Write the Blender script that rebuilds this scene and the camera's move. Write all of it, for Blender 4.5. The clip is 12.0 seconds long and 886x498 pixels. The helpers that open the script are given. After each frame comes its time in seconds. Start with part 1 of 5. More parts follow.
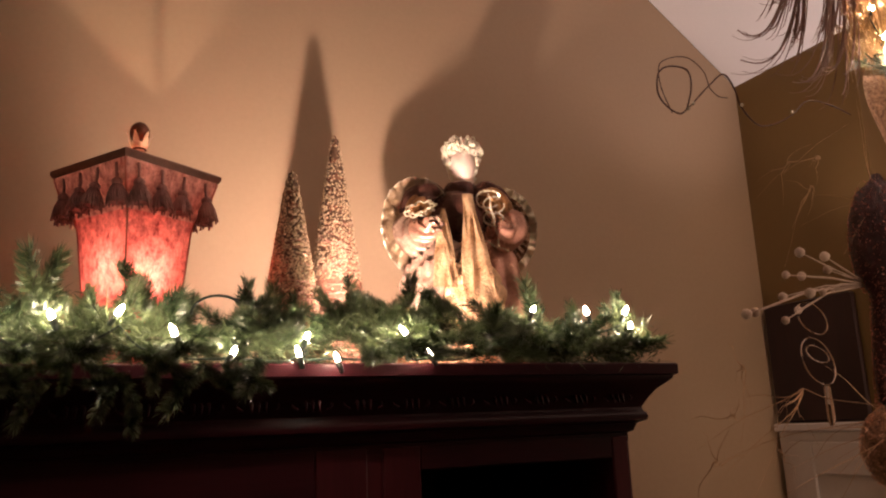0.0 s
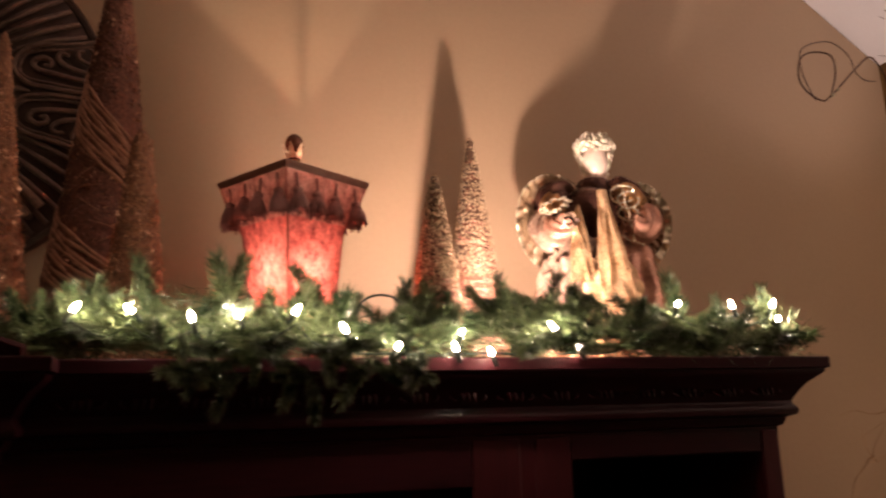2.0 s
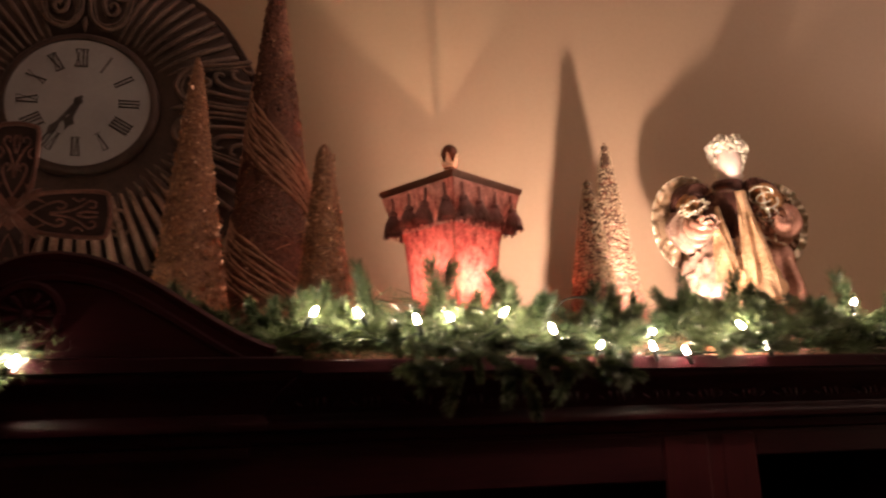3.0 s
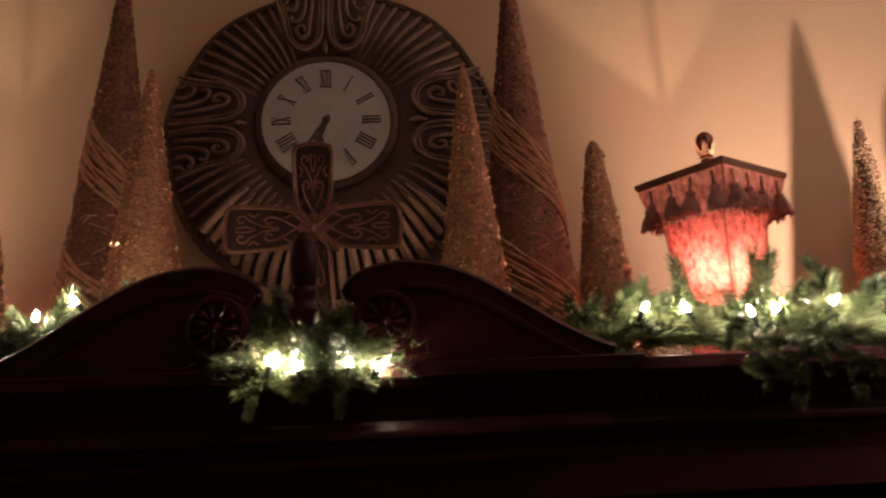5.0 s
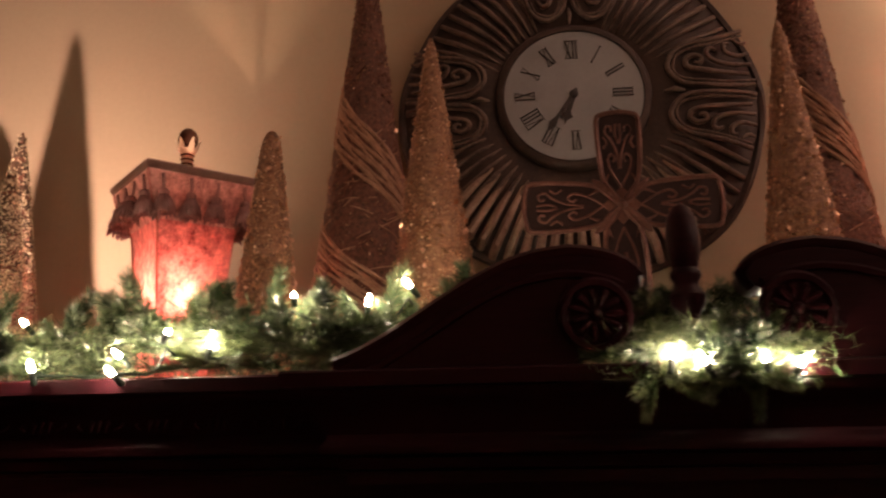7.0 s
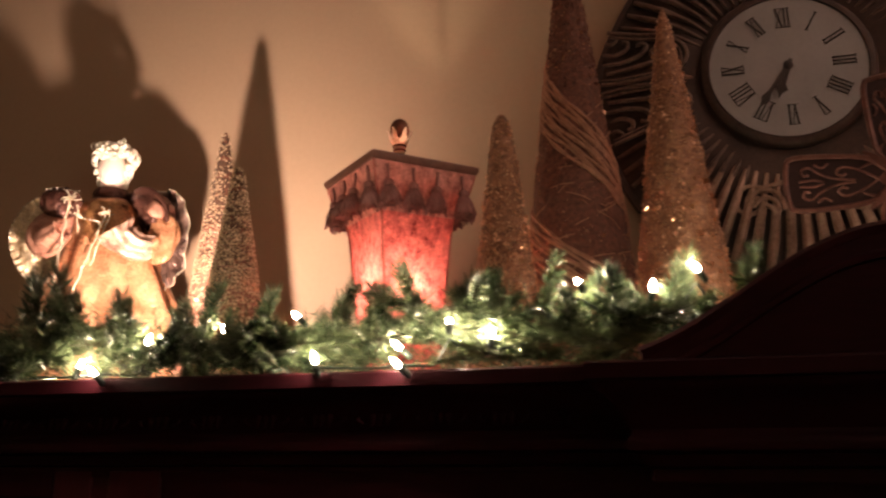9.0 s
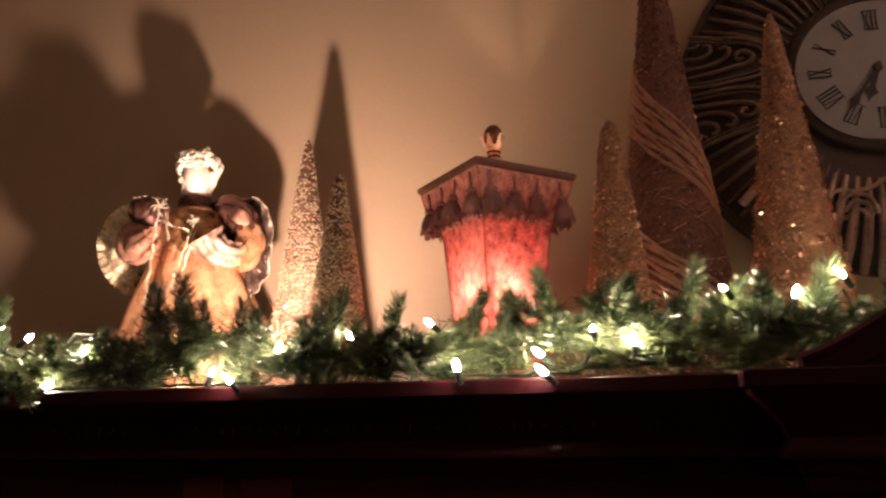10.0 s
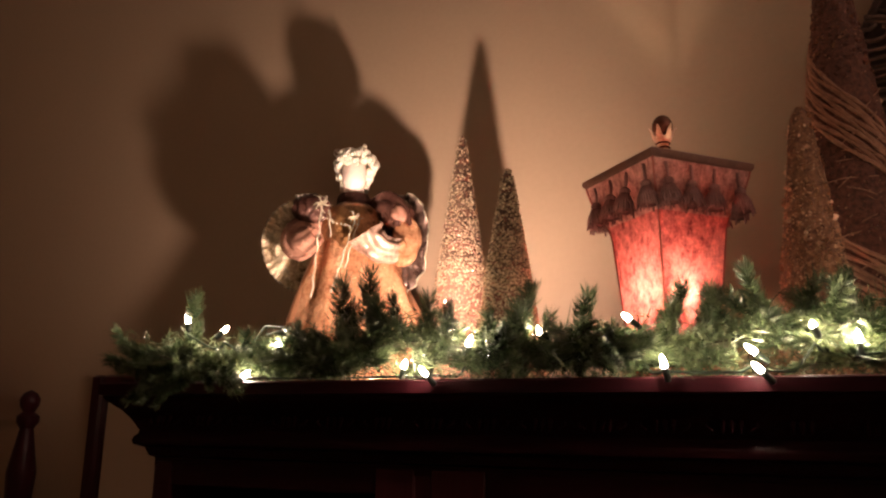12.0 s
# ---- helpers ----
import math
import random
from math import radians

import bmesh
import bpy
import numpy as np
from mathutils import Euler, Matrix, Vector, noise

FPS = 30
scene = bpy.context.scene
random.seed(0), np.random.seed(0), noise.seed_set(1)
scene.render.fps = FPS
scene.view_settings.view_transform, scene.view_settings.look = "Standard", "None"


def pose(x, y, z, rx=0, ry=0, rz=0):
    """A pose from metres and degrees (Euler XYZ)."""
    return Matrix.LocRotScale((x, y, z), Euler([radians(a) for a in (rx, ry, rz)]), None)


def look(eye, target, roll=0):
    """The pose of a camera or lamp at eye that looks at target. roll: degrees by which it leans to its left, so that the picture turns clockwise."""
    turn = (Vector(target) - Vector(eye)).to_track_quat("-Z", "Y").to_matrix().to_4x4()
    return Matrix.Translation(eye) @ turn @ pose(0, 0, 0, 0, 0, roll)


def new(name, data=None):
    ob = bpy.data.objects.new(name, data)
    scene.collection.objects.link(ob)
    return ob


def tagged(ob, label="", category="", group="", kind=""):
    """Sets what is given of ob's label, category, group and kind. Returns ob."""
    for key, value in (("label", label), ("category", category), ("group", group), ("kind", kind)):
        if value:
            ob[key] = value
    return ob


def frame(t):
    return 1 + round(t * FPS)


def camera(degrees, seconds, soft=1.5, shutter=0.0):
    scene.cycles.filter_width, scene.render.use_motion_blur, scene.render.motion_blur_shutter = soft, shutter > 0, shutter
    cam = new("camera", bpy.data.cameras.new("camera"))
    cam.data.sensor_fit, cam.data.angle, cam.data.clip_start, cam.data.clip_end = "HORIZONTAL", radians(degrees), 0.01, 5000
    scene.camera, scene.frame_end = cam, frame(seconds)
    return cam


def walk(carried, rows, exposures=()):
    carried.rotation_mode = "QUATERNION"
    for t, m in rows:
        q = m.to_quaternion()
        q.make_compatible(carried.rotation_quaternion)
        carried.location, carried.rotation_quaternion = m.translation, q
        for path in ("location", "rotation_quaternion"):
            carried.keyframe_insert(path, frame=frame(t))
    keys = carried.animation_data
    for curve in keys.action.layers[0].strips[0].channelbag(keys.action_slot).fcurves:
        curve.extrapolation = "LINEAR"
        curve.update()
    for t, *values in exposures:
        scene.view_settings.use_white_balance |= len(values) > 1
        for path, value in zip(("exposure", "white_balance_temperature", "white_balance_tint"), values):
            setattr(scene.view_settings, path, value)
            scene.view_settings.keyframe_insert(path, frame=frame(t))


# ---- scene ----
cam = camera(58.9, 12.0, soft=2.1, shutter=0.5)
EXPOSURE = 0.0
PATH = [
    (0, (0.603, -1.587, 1.624), (1.457, 0.167, 2.066), -2.3),
    (0.5, (0.604, -1.589, 1.625), (1.461, 0.163, 2.067), -2.3),
    (1, (0.596, -1.595, 1.623), (1.437, 0.164, 2.068), -2.2),
    (1.5, (0.583, -1.607, 1.62), (1.3, 0.207, 2.064), -2.0),
    (2, (0.549, -1.615, 1.623), (1.13, 0.249, 2.058), -1.7),
    (2.5, (0.461, -1.624, 1.623), (0.965, 0.259, 2.071), -1.6),
    (3, (0.363, -1.619, 1.62), (0.815, 0.277, 2.065), -1.8),
    (3.2, (0.332, -1.626, 1.623), (0.753, 0.279, 2.061), -2.1),
    (4.8, (0.173, -1.598, 1.621), (0.303, 0.345, 2.074), -2.7),
    (5, (0.153, -1.591, 1.626), (0.261, 0.353, 2.082), -2.7),
    (5.5, (0.123, -1.541, 1.628), (0.143, 0.403, 2.096), -2.3),
    (6, (0.081, -1.495, 1.638), (-0.032, 0.444, 2.115), -1.6),
    (6.5, (-0.007, -1.474, 1.641), (-0.194, 0.465, 2.096), -1.1),
    (6.7, (-0.057, -1.483, 1.645), (-0.234, 0.457, 2.097), -1.0),
    (8.3, (-0.216, -1.461, 1.637), (-0.523, 0.468, 2.066), -0.7),
    (8.5, (-0.227, -1.461, 1.637), (-0.595, 0.457, 2.071), -0.4),
    (9, (-0.303, -1.462, 1.645), (-0.741, 0.438, 2.088), -0.7),
    (9.5, (-0.372, -1.472, 1.647), (-0.813, 0.425, 2.099), -0.9),
    (10, (-0.422, -1.492, 1.649), (-0.902, 0.396, 2.104), -0.7),
    (10.5, (-0.464, -1.497, 1.651), (-1.017, 0.372, 2.1), -0.7),
    (11, (-0.486, -1.494, 1.651), (-1.126, 0.346, 2.103), -0.6),
    (11.5, (-0.503, -1.496, 1.648), (-1.204, 0.321, 2.102), 0.1),
    (12, (-0.516, -1.513, 1.647), (-1.248, 0.294, 2.095), 0.8),
]
walk(cam, [(t, look(eye, target, roll)) for t, eye, target, roll in PATH], [(0.0, EXPOSURE + 0.02), (2.5, EXPOSURE + 0.12), (5.5, EXPOSURE + 0.52), (6.5, EXPOSURE + 0.64), (8.5, EXPOSURE + 0.54), (10.0, EXPOSURE + 0.38), (12.0, EXPOSURE + 0.08)])

# ---- world and lights ----
WARM = (1.0, 0.685, 0.570)
world = bpy.data.worlds.new("night")
scene.world = world
world.use_nodes = True
world.node_tree.nodes["Background"].inputs[0].default_value = (0.9, 0.6, 0.5, 1)
world.node_tree.nodes["Background"].inputs[1].default_value = 0.0


def lamp(name, at, watts, radius, colour=WARM):
    data = bpy.data.lights.new(name, "POINT")
    data.energy, data.shadow_soft_size, data.color = watts, radius, colour
    ob = new(name, data)
    ob.location = at
    return ob


UPLIGHTS = ((1.040, -0.460, 1.740), (-0.968, -0.486, 1.740))
for ux, uy, uz in UPLIGHTS:
    beam = bpy.data.lights.new("uplight_glow", "SPOT")
    beam.energy, beam.shadow_soft_size, beam.color = 25.0, (0.018 if ux > 0 else 0.016), WARM
    beam.spot_size, beam.spot_blend = radians(158 if ux > 0 else 128), 1.0
    new("uplight_glow", beam).matrix_basis = look((ux, uy, uz), (ux + (0.30 if ux > 0 else -0.42), uy + 0.8, uz + 0.6))
LANTERNS = ((0.690, -0.320, -12.0, 1.864), (-0.632, -0.332, -1.5, 1.845))
for lx, ly, turn, lz in LANTERNS:
    lamp("lantern_glow", (lx + 0.007, ly - 0.010, lz), (12.5 if lx > 0 else 9.5), 0.005, (1.0, 0.71, 0.51))
# unseen lamp added before the tree, standing in for its many small lights
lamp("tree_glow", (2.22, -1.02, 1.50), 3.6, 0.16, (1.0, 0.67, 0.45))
# fill spots added unseen behind the tree and viewer, both thrown at the ceiling
for name, watts, colour, cone, blend, eye, target in (("corner_ceiling_fill", 9.0, (1.0, 0.77, 0.76), 96, 0.9, (2.26, -0.46, 1.86), (2.10, -0.36, 2.75)),
                                                      ("ceiling_bounce_fill", 106.0, (1.0, 0.63, 0.50), 112, 0.4, (2.25, -1.70, 1.60), (2.22, -1.75, 3.0))):
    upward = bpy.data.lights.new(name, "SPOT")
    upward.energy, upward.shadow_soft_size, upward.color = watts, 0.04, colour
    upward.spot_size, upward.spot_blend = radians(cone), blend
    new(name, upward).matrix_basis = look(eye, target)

# ---- small mesh kit ----
TAU = 2 * math.pi


class Geo:
    """Collects vertices and faces of one mesh."""

    def __init__(self):
        self.v, self.f, self.m = [], [], []

    def face(self, idx, mat=0):
        self.f.append(tuple(idx))
        self.m.append(mat)

    def add(self, pts):
        n = len(self.v)
        self.v.extend(tuple(p) for p in pts)
        return n

    def box(self, lo, hi, mat=0, bevel=0.0):
        (a, b, c), (d, e, f) = lo, hi
        k = min(bevel, (d - a) / 3, (e - b) / 3, (f - c) / 3)
        if k <= 0:
            n = self.add([(a, b, c), (d, b, c), (d, e, c), (a, e, c), (a, b, f), (d, b, f), (d, e, f), (a, e, f)])
            for q in ((0, 3, 2, 1), (4, 5, 6, 7), (0, 1, 5, 4), (1, 2, 6, 5), (2, 3, 7, 6), (3, 0, 4, 7)):
                self.face([n + i for i in q], mat)
            return
        rings = []
        for z, ins in ((c, k), (c + k, 0), (f - k, 0), (f, k)):
            x0_, x1_, y0_, y1_ = a + ins, d - ins, b + ins, e - ins
            ring = [(x0_ + k, y0_, z), (x1_ - k, y0_, z), (x1_, y0_ + k, z), (x1_, y1_ - k, z),
                    (x1_ - k, y1_, z), (x0_ + k, y1_, z), (x0_, y1_ - k, z), (x0_, y0_ + k, z)]
            rings.append(self.add(ring))
        for r0, r1 in zip(rings, rings[1:]):
            for i in range(8):
                j = (i + 1) % 8
                self.face((r0 + i, r0 + j, r1 + j, r1 + i), mat)
        self.face([rings[0] + i for i in reversed(range(8))], mat)
        self.face([rings[-1] + i for i in range(8)], mat)

    def rings(self, loops, mat=0, close=True, caps=True):
        n = len(loops[0])
        base = [self.add(lp) for lp in loops]
        for r0, r1 in zip(base, base[1:]):
            for i in range(n if close else n - 1):
                j = (i + 1) % n
                self.face((r0 + i, r0 + j, r1 + j, r1 + i), mat)
        if caps:
            self.face([base[0] + i for i in reversed(range(n))], mat)
            self.face([base[-1] + i for i in range(n)], mat)

    def lathe(self, prof, seg=24, at=(0, 0, 0), mat=0, wob=None):
        loops = []
        for r, z in prof:
            lp = []
            for i in range(seg):
                a = TAU * i / seg
                q = r * (1 + (wob(a, z) if wob else 0))
                lp.append((at[0] + q * math.cos(a), at[1] + q * math.sin(a), at[2] + z))
            loops.append(lp)
        self.rings(loops, mat)

    def ball(self, at, rad, seg=12, rows=8, mat=0, rough=0.0):
        rx, ry, rz = rad if hasattr(rad, "__len__") else (rad, rad, rad)
        loops = []
        for k in range(1, rows):
            p = math.pi * k / rows
            lp = []
            for i in range(seg):
                a = TAU * i / seg
                d = Vector((math.sin(p) * math.cos(a), math.sin(p) * math.sin(a), -math.cos(p)))
                w = 1 + (rough * (noise.noise(d * 2.6 + Vector(at) * 31) + 0.6 * abs(noise.noise(d * 6.0 + Vector(at) * 17)) - 0.15) if rough else 0)
                lp.append((at[0] + rx * d.x * w, at[1] + ry * d.y * w, at[2] + rz * d.z * w))
            loops.append(lp)
        n0 = len(self.v)
        self.rings(loops, mat, caps=False)
        b = self.add([(at[0], at[1], at[2] - rz)])
        t = self.add([(at[0], at[1], at[2] + rz)])
        last = n0 + (rows - 2) * seg
        for i in range(seg):
            j = (i + 1) % seg
            self.face((b, n0 + j, n0 + i), mat)
            self.face((t, last + i, last + j), mat)

    def tube(self, pts, rad, seg=6, mat=0, flat=1.0):
        pts = [Vector(p) for p in pts]
        loops = []
        up = Vector((0.13, 0.31, 0.94))
        for i, p in enumerate(pts):
            d = (pts[min(i + 1, len(pts) - 1)] - pts[max(i - 1, 0)]).normalized()
            s = d.cross(up)
            if s.length < 1e-4:
                s = d.cross(Vector((1, 0, 0)))
            s.normalize()
            u = s.cross(d).normalized()
            r = rad[i] if hasattr(rad, "__len__") else rad
            loops.append([p + s * (r * math.cos(TAU * k / seg)) + u * (r * flat * math.sin(TAU * k / seg)) for k in range(seg)])
        self.rings(loops, mat)

    def slab(self, outline, y0, y1, mat=0):
        """A plate from an (x, z) outline, between two depths."""
        n = len(outline)
        a = self.add([(x, y0, z) for x, z in outline])
        b = self.add([(x, y1, z) for x, z in outline])
        self.face([a + i for i in range(n)], mat)
        self.face([b + i for i in reversed(range(n))], mat)
        for i in range(n):
            j = (i + 1) % n
            self.face((a + j, a + i, b + i, b + j), mat)

    def mesh(self, name, mats, smooth=True):
        me = bpy.data.meshes.new(name)
        me.from_pydata(self.v, [], self.f)
        for m in mats:
            me.materials.append(m)
        me.polygons.foreach_set("material_index", self.m)
        if smooth:
            me.polygons.foreach_set("use_smooth", [True] * len(self.f))
        me.update()
        return me


def sharp(me, degrees=40):
    """Smooth shading with crisp edges past an angle."""
    bm = bmesh.new()
    bm.from_mesh(me)
    bmesh.ops.recalc_face_normals(bm, faces=bm.faces)
    lim = radians(degrees)
    for e in bm.edges:
        if len(e.link_faces) == 2 and e.calc_face_angle(0) > lim:
            e.smooth = False
    bm.to_mesh(me)
    bm.free()
    return me


def part(name, geo, material, parent, label="", at=None, turn=(0, 0, 0), smooth=True):
    """One mesh object under a thing or part."""
    if isinstance(geo, Geo):
        mats = material if isinstance(material, (list, tuple)) else [material]
        me = sharp(geo.mesh(name, mats, smooth))
    else:
        me = geo
    ob = new(name, me)
    ob.parent = parent
    if at is not None:
        ob.matrix_basis = pose(*at, *turn)
    if label:
        tagged(ob, label)
    return ob


def thing(name, label, category, at=(0, 0, 0), turn=0.0, group="", kind=""):
    ob = new(name)
    ob.empty_display_size = 0.05
    ob.matrix_basis = pose(*at, 0, 0, turn)
    return tagged(ob, label, category, group, kind)


def single(name, geo, material, label, category, at=(0, 0, 0), turn=(0, 0, 0), group="", kind=""):
    ob = part(name, geo, material, None, "", at, turn)
    return tagged(ob, label, category, group, kind)


# ---- materials ----
def material(name, colour, rough=0.6, metal=0.0, vary=0.15, scale=8.0, fine=120.0, bump=0.1, dist=0.002, second=None, spec=0.5, stretch=(1, 1, 1), coat=0.0, coords="Object", per_object=0.0):
    m = bpy.data.materials.new(name)
    m.use_nodes = True
    nt = m.node_tree
    bsdf = nt.nodes["Principled BSDF"]
    tc = nt.nodes.new("ShaderNodeTexCoord")
    mp = nt.nodes.new("ShaderNodeMapping")
    mp.inputs["Scale"].default_value = stretch
    nt.links.new(tc.outputs[coords], mp.inputs["Vector"])
    big = nt.nodes.new("ShaderNodeTexNoise")
    big.inputs["Scale"].default_value, big.inputs["Detail"].default_value = scale, 5
    small = nt.nodes.new("ShaderNodeTexNoise")
    small.inputs["Scale"].default_value, small.inputs["Detail"].default_value = fine, 3
    for n in (big, small):
        nt.links.new(mp.outputs[0], n.inputs["Vector"])
    mix = nt.nodes.new("ShaderNodeMix")
    mix.data_type = "RGBA"
    dark = [c * (1 - vary) for c in colour]
    light = list(second) if second else [min(1, c * (1 + vary)) for c in colour]
    mix.inputs["A"].default_value = (*dark, 1)
    mix.inputs["B"].default_value = (*light, 1)
    add = nt.nodes.new("ShaderNodeMath")
    add.operation = "MULTIPLY_ADD"
    nt.links.new(small.outputs["Fac"], add.inputs[0])
    add.inputs[1].default_value = 0.5
    nt.links.new(big.outputs["Fac"], add.inputs[2])
    rng = nt.nodes.new("ShaderNodeMapRange")
    rng.inputs["From Min"].default_value, rng.inputs["From Max"].default_value = 0.5, 1.0
    nt.links.new(add.outputs[0], rng.inputs["Value"])
    nt.links.new(rng.outputs[0], mix.inputs["Factor"])
    out = mix.outputs["Result"]
    if per_object:
        info = nt.nodes.new("ShaderNodeObjectInfo")
        hsv = nt.nodes.new("ShaderNodeHueSaturation")
        mr = nt.nodes.new("ShaderNodeMapRange")
        mr.inputs["To Min"].default_value, mr.inputs["To Max"].default_value = 1 - per_object, 1 + per_object
        nt.links.new(info.outputs["Random"], mr.inputs["Value"])
        nt.links.new(mr.outputs[0], hsv.inputs["Value"])
        nt.links.new(out, hsv.inputs["Color"])
        out = hsv.outputs[0]
    nt.links.new(out, bsdf.inputs["Base Color"])
    rr = nt.nodes.new("ShaderNodeMapRange")
    rr.inputs["To Min"].default_value, rr.inputs["To Max"].default_value = max(0.02, rough - 0.08), min(1, rough + 0.08)
    nt.links.new(big.outputs["Fac"], rr.inputs["Value"])
    nt.links.new(rr.outputs[0], bsdf.inputs["Roughness"])
    bsdf.inputs["Metallic"].default_value = metal
    bsdf.inputs["Specular IOR Level"].default_value = spec
    bsdf.inputs["Coat Weight"].default_value = coat
    bsdf.inputs["Coat Roughness"].default_value = 0.12
    if bump:
        bp = nt.nodes.new("ShaderNodeBump")
        bp.inputs["Strength"].default_value, bp.inputs["Distance"].default_value = bump, dist
        nt.links.new(add.outputs[0], bp.inputs["Height"])
        nt.links.new(bp.outputs[0], bsdf.inputs["Normal"])
    return m


def emitter(name, colour, strength):
    m = bpy.data.materials.new(name)
    m.use_nodes = True
    b = m.node_tree.nodes["Principled BSDF"]
    b.inputs["Base Color"].default_value = (*colour, 1)
    b.inputs["Emission Color"].default_value = (*colour, 1)
    b.inputs["Emission Strength"].default_value = strength
    return m


def shade_cloth(name, colour, second, thin):
    """Mottled translucent lampshade."""
    m = material(name, colour, 0.55, 0, 0.5, 95, 330, 0.4, 0.002, second, stretch=(1, 1, 0.7))
    nt = m.node_tree
    b = nt.nodes["Principled BSDF"]
    src = b.inputs["Base Color"].links[0].from_socket
    tr = nt.nodes.new("ShaderNodeBsdfTranslucent")
    nt.links.new(src, tr.inputs["Color"])
    mx = nt.nodes.new("ShaderNodeMixShader")
    mx.inputs[0].default_value = thin
    nt.links.new(b.outputs[0], mx.inputs[1])
    nt.links.new(tr.outputs[0], mx.inputs[2])
    blur = nt.nodes.new("ShaderNodeBsdfRefraction")
    blur.inputs["Color"].default_value = (0.95, 0.58, 0.40, 1)
    blur.inputs["Roughness"].default_value, blur.inputs["IOR"].default_value = 1.0, 1.4
    mx2 = nt.nodes.new("ShaderNodeMixShader")
    mx2.inputs[0].default_value = 0.02 * thin
    nt.links.new(mx.outputs[0], mx2.inputs[1])
    nt.links.new(blur.outputs[0], mx2.inputs[2])
    nt.links.new(mx2.outputs[0], nt.nodes["Material Output"].inputs["Surface"])
    return m


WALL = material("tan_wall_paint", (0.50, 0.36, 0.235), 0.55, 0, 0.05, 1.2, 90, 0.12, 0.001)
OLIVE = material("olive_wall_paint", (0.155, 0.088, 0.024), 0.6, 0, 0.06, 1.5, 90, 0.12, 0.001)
CEIL = material("ceiling_white", (0.80, 0.77, 0.76), 0.8, 0, 0.03, 2, 140, 0.2, 0.001)
CARPET = material("beige_carpet", (0.10, 0.075, 0.055), 0.95, 0, 0.2, 6, 400, 0.6, 0.004)
WHITE = material("white_enamel", (0.78, 0.71, 0.66), 0.35, 0, 0.04, 4, 120, 0.06, 0.001)
# same cherry with shade in the cornice colour and bulb-lit red in the top's
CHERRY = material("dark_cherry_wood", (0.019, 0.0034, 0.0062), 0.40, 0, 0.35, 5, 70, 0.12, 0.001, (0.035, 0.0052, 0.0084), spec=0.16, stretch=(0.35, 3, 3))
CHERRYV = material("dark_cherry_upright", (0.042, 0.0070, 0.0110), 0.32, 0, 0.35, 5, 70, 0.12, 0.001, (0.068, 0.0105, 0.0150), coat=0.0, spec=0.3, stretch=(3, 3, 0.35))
CHERRYTOP = material("lit_red_cherry_top", (0.075, 0.0055, 0.0090), 0.75, 0, 0.3, 5, 70, 0.12, 0.001, (0.115, 0.0090, 0.0130), spec=0.03, stretch=(0.35, 3, 3))
INSIDE = material("shadowed_interior_wood", (0.03, 0.010, 0.009), 0.5, 0, 0.3, 5, 60, 0.1, 0.001, stretch=(3, 3, 0.4))
SHADE = shade_cloth("red_lantern_cloth", (0.34, 0.014, 0.016), (0.92, 0.26, 0.23), 0.068)
VALANCE = shade_cloth("rose_valance_cloth", (0.52, 0.15, 0.13), (0.84, 0.42, 0.36), 0.085)
SEAM = material("rose_seam_cord", (0.42, 0.12, 0.09), 0.7, 0, 0.2, 40, 300, 0.4, 0.001)
RIM = material("brown_lantern_rim", (0.19, 0.078, 0.052), 0.4, 0.0, 0.25, 25, 180, 0.2, 0.001)
TASSEL = material("plum_tassel_thread", (0.32, 0.155, 0.140), 0.75, 0, 0.4, 60, 500, 0.6, 0.001, stretch=(1, 1, 0.15))
BRASS = material("gilt_metal", (0.80, 0.56, 0.30), 0.22, 1.0, 0.15, 30, 200, 0.15, 0.0008)
PEARL = material("cream_gilt", (0.60, 0.46, 0.33), 0.30, 0.15, 0.15, 40, 200, 0.15, 0.0008)
DARKEGG = material("dark_bronze_egg", (0.19, 0.075, 0.045), 0.20, 0.5, 0.2, 40, 200, 0.1, 0.0005)
CONE = material("copper_glitter_paper", (0.22, 0.085, 0.048), 0.45, 0.4, 0.5, 160, 900, 1.0, 0.003, (0.50, 0.25, 0.14))
CONEDARK = material("bronze_twine_weave", (0.13, 0.048, 0.032), 0.5, 0.3, 0.5, 140, 600, 0.9, 0.004, (0.30, 0.125, 0.08))
THREAD = material("rose_gold_thread", (0.34, 0.155, 0.105), 0.5, 0.3, 0.4, 60, 500, 0.6, 0.001, (0.62, 0.34, 0.24))
TIPDARK = material("dark_bead_backing", (0.085, 0.044, 0.026), 0.5, 0.1, 0.5, 260, 900, 0.9, 0.002, (0.21, 0.112, 0.066))
WINDING = material("rose_brown_winding", (0.185, 0.074, 0.048), 0.65, 0.0, 0.4, 240, 700, 0.3, 0.0008, (0.36, 0.165, 0.108), stretch=(1, 1, 1.6), spec=0.25)
CORD = material("bronze_gilt_cord", (0.52, 0.27, 0.18), 0.45, 0.45, 0.3, 80, 500, 0.6, 0.001, (0.66, 0.38, 0.25))
FLAKE = material("gold_glitter_flakes", (0.86, 0.52, 0.35), 0.30, 1.0, 0.25, 300, 900, 0.0)
BEAD = material("gold_glass_beads", (0.74, 0.50, 0.29), 0.28, 0.60, 0.5, 300, 900, 0.0, 0.001, (0.98, 0.78, 0.54))
FLAKEDARK = material("bronze_glitter_flakes", (0.60, 0.36, 0.24), 0.30, 1.0, 0.3, 300, 900, 0.0)
DIAL = material("aged_white_dial", (0.39, 0.36, 0.355), 0.45, 0, 0.08, 14, 140, 0.05, 0.0005)
INK = material("black_dial_paint", (0.06, 0.045, 0.04), 0.5, 0, 0.2, 40, 200, 0.05, 0.0005)
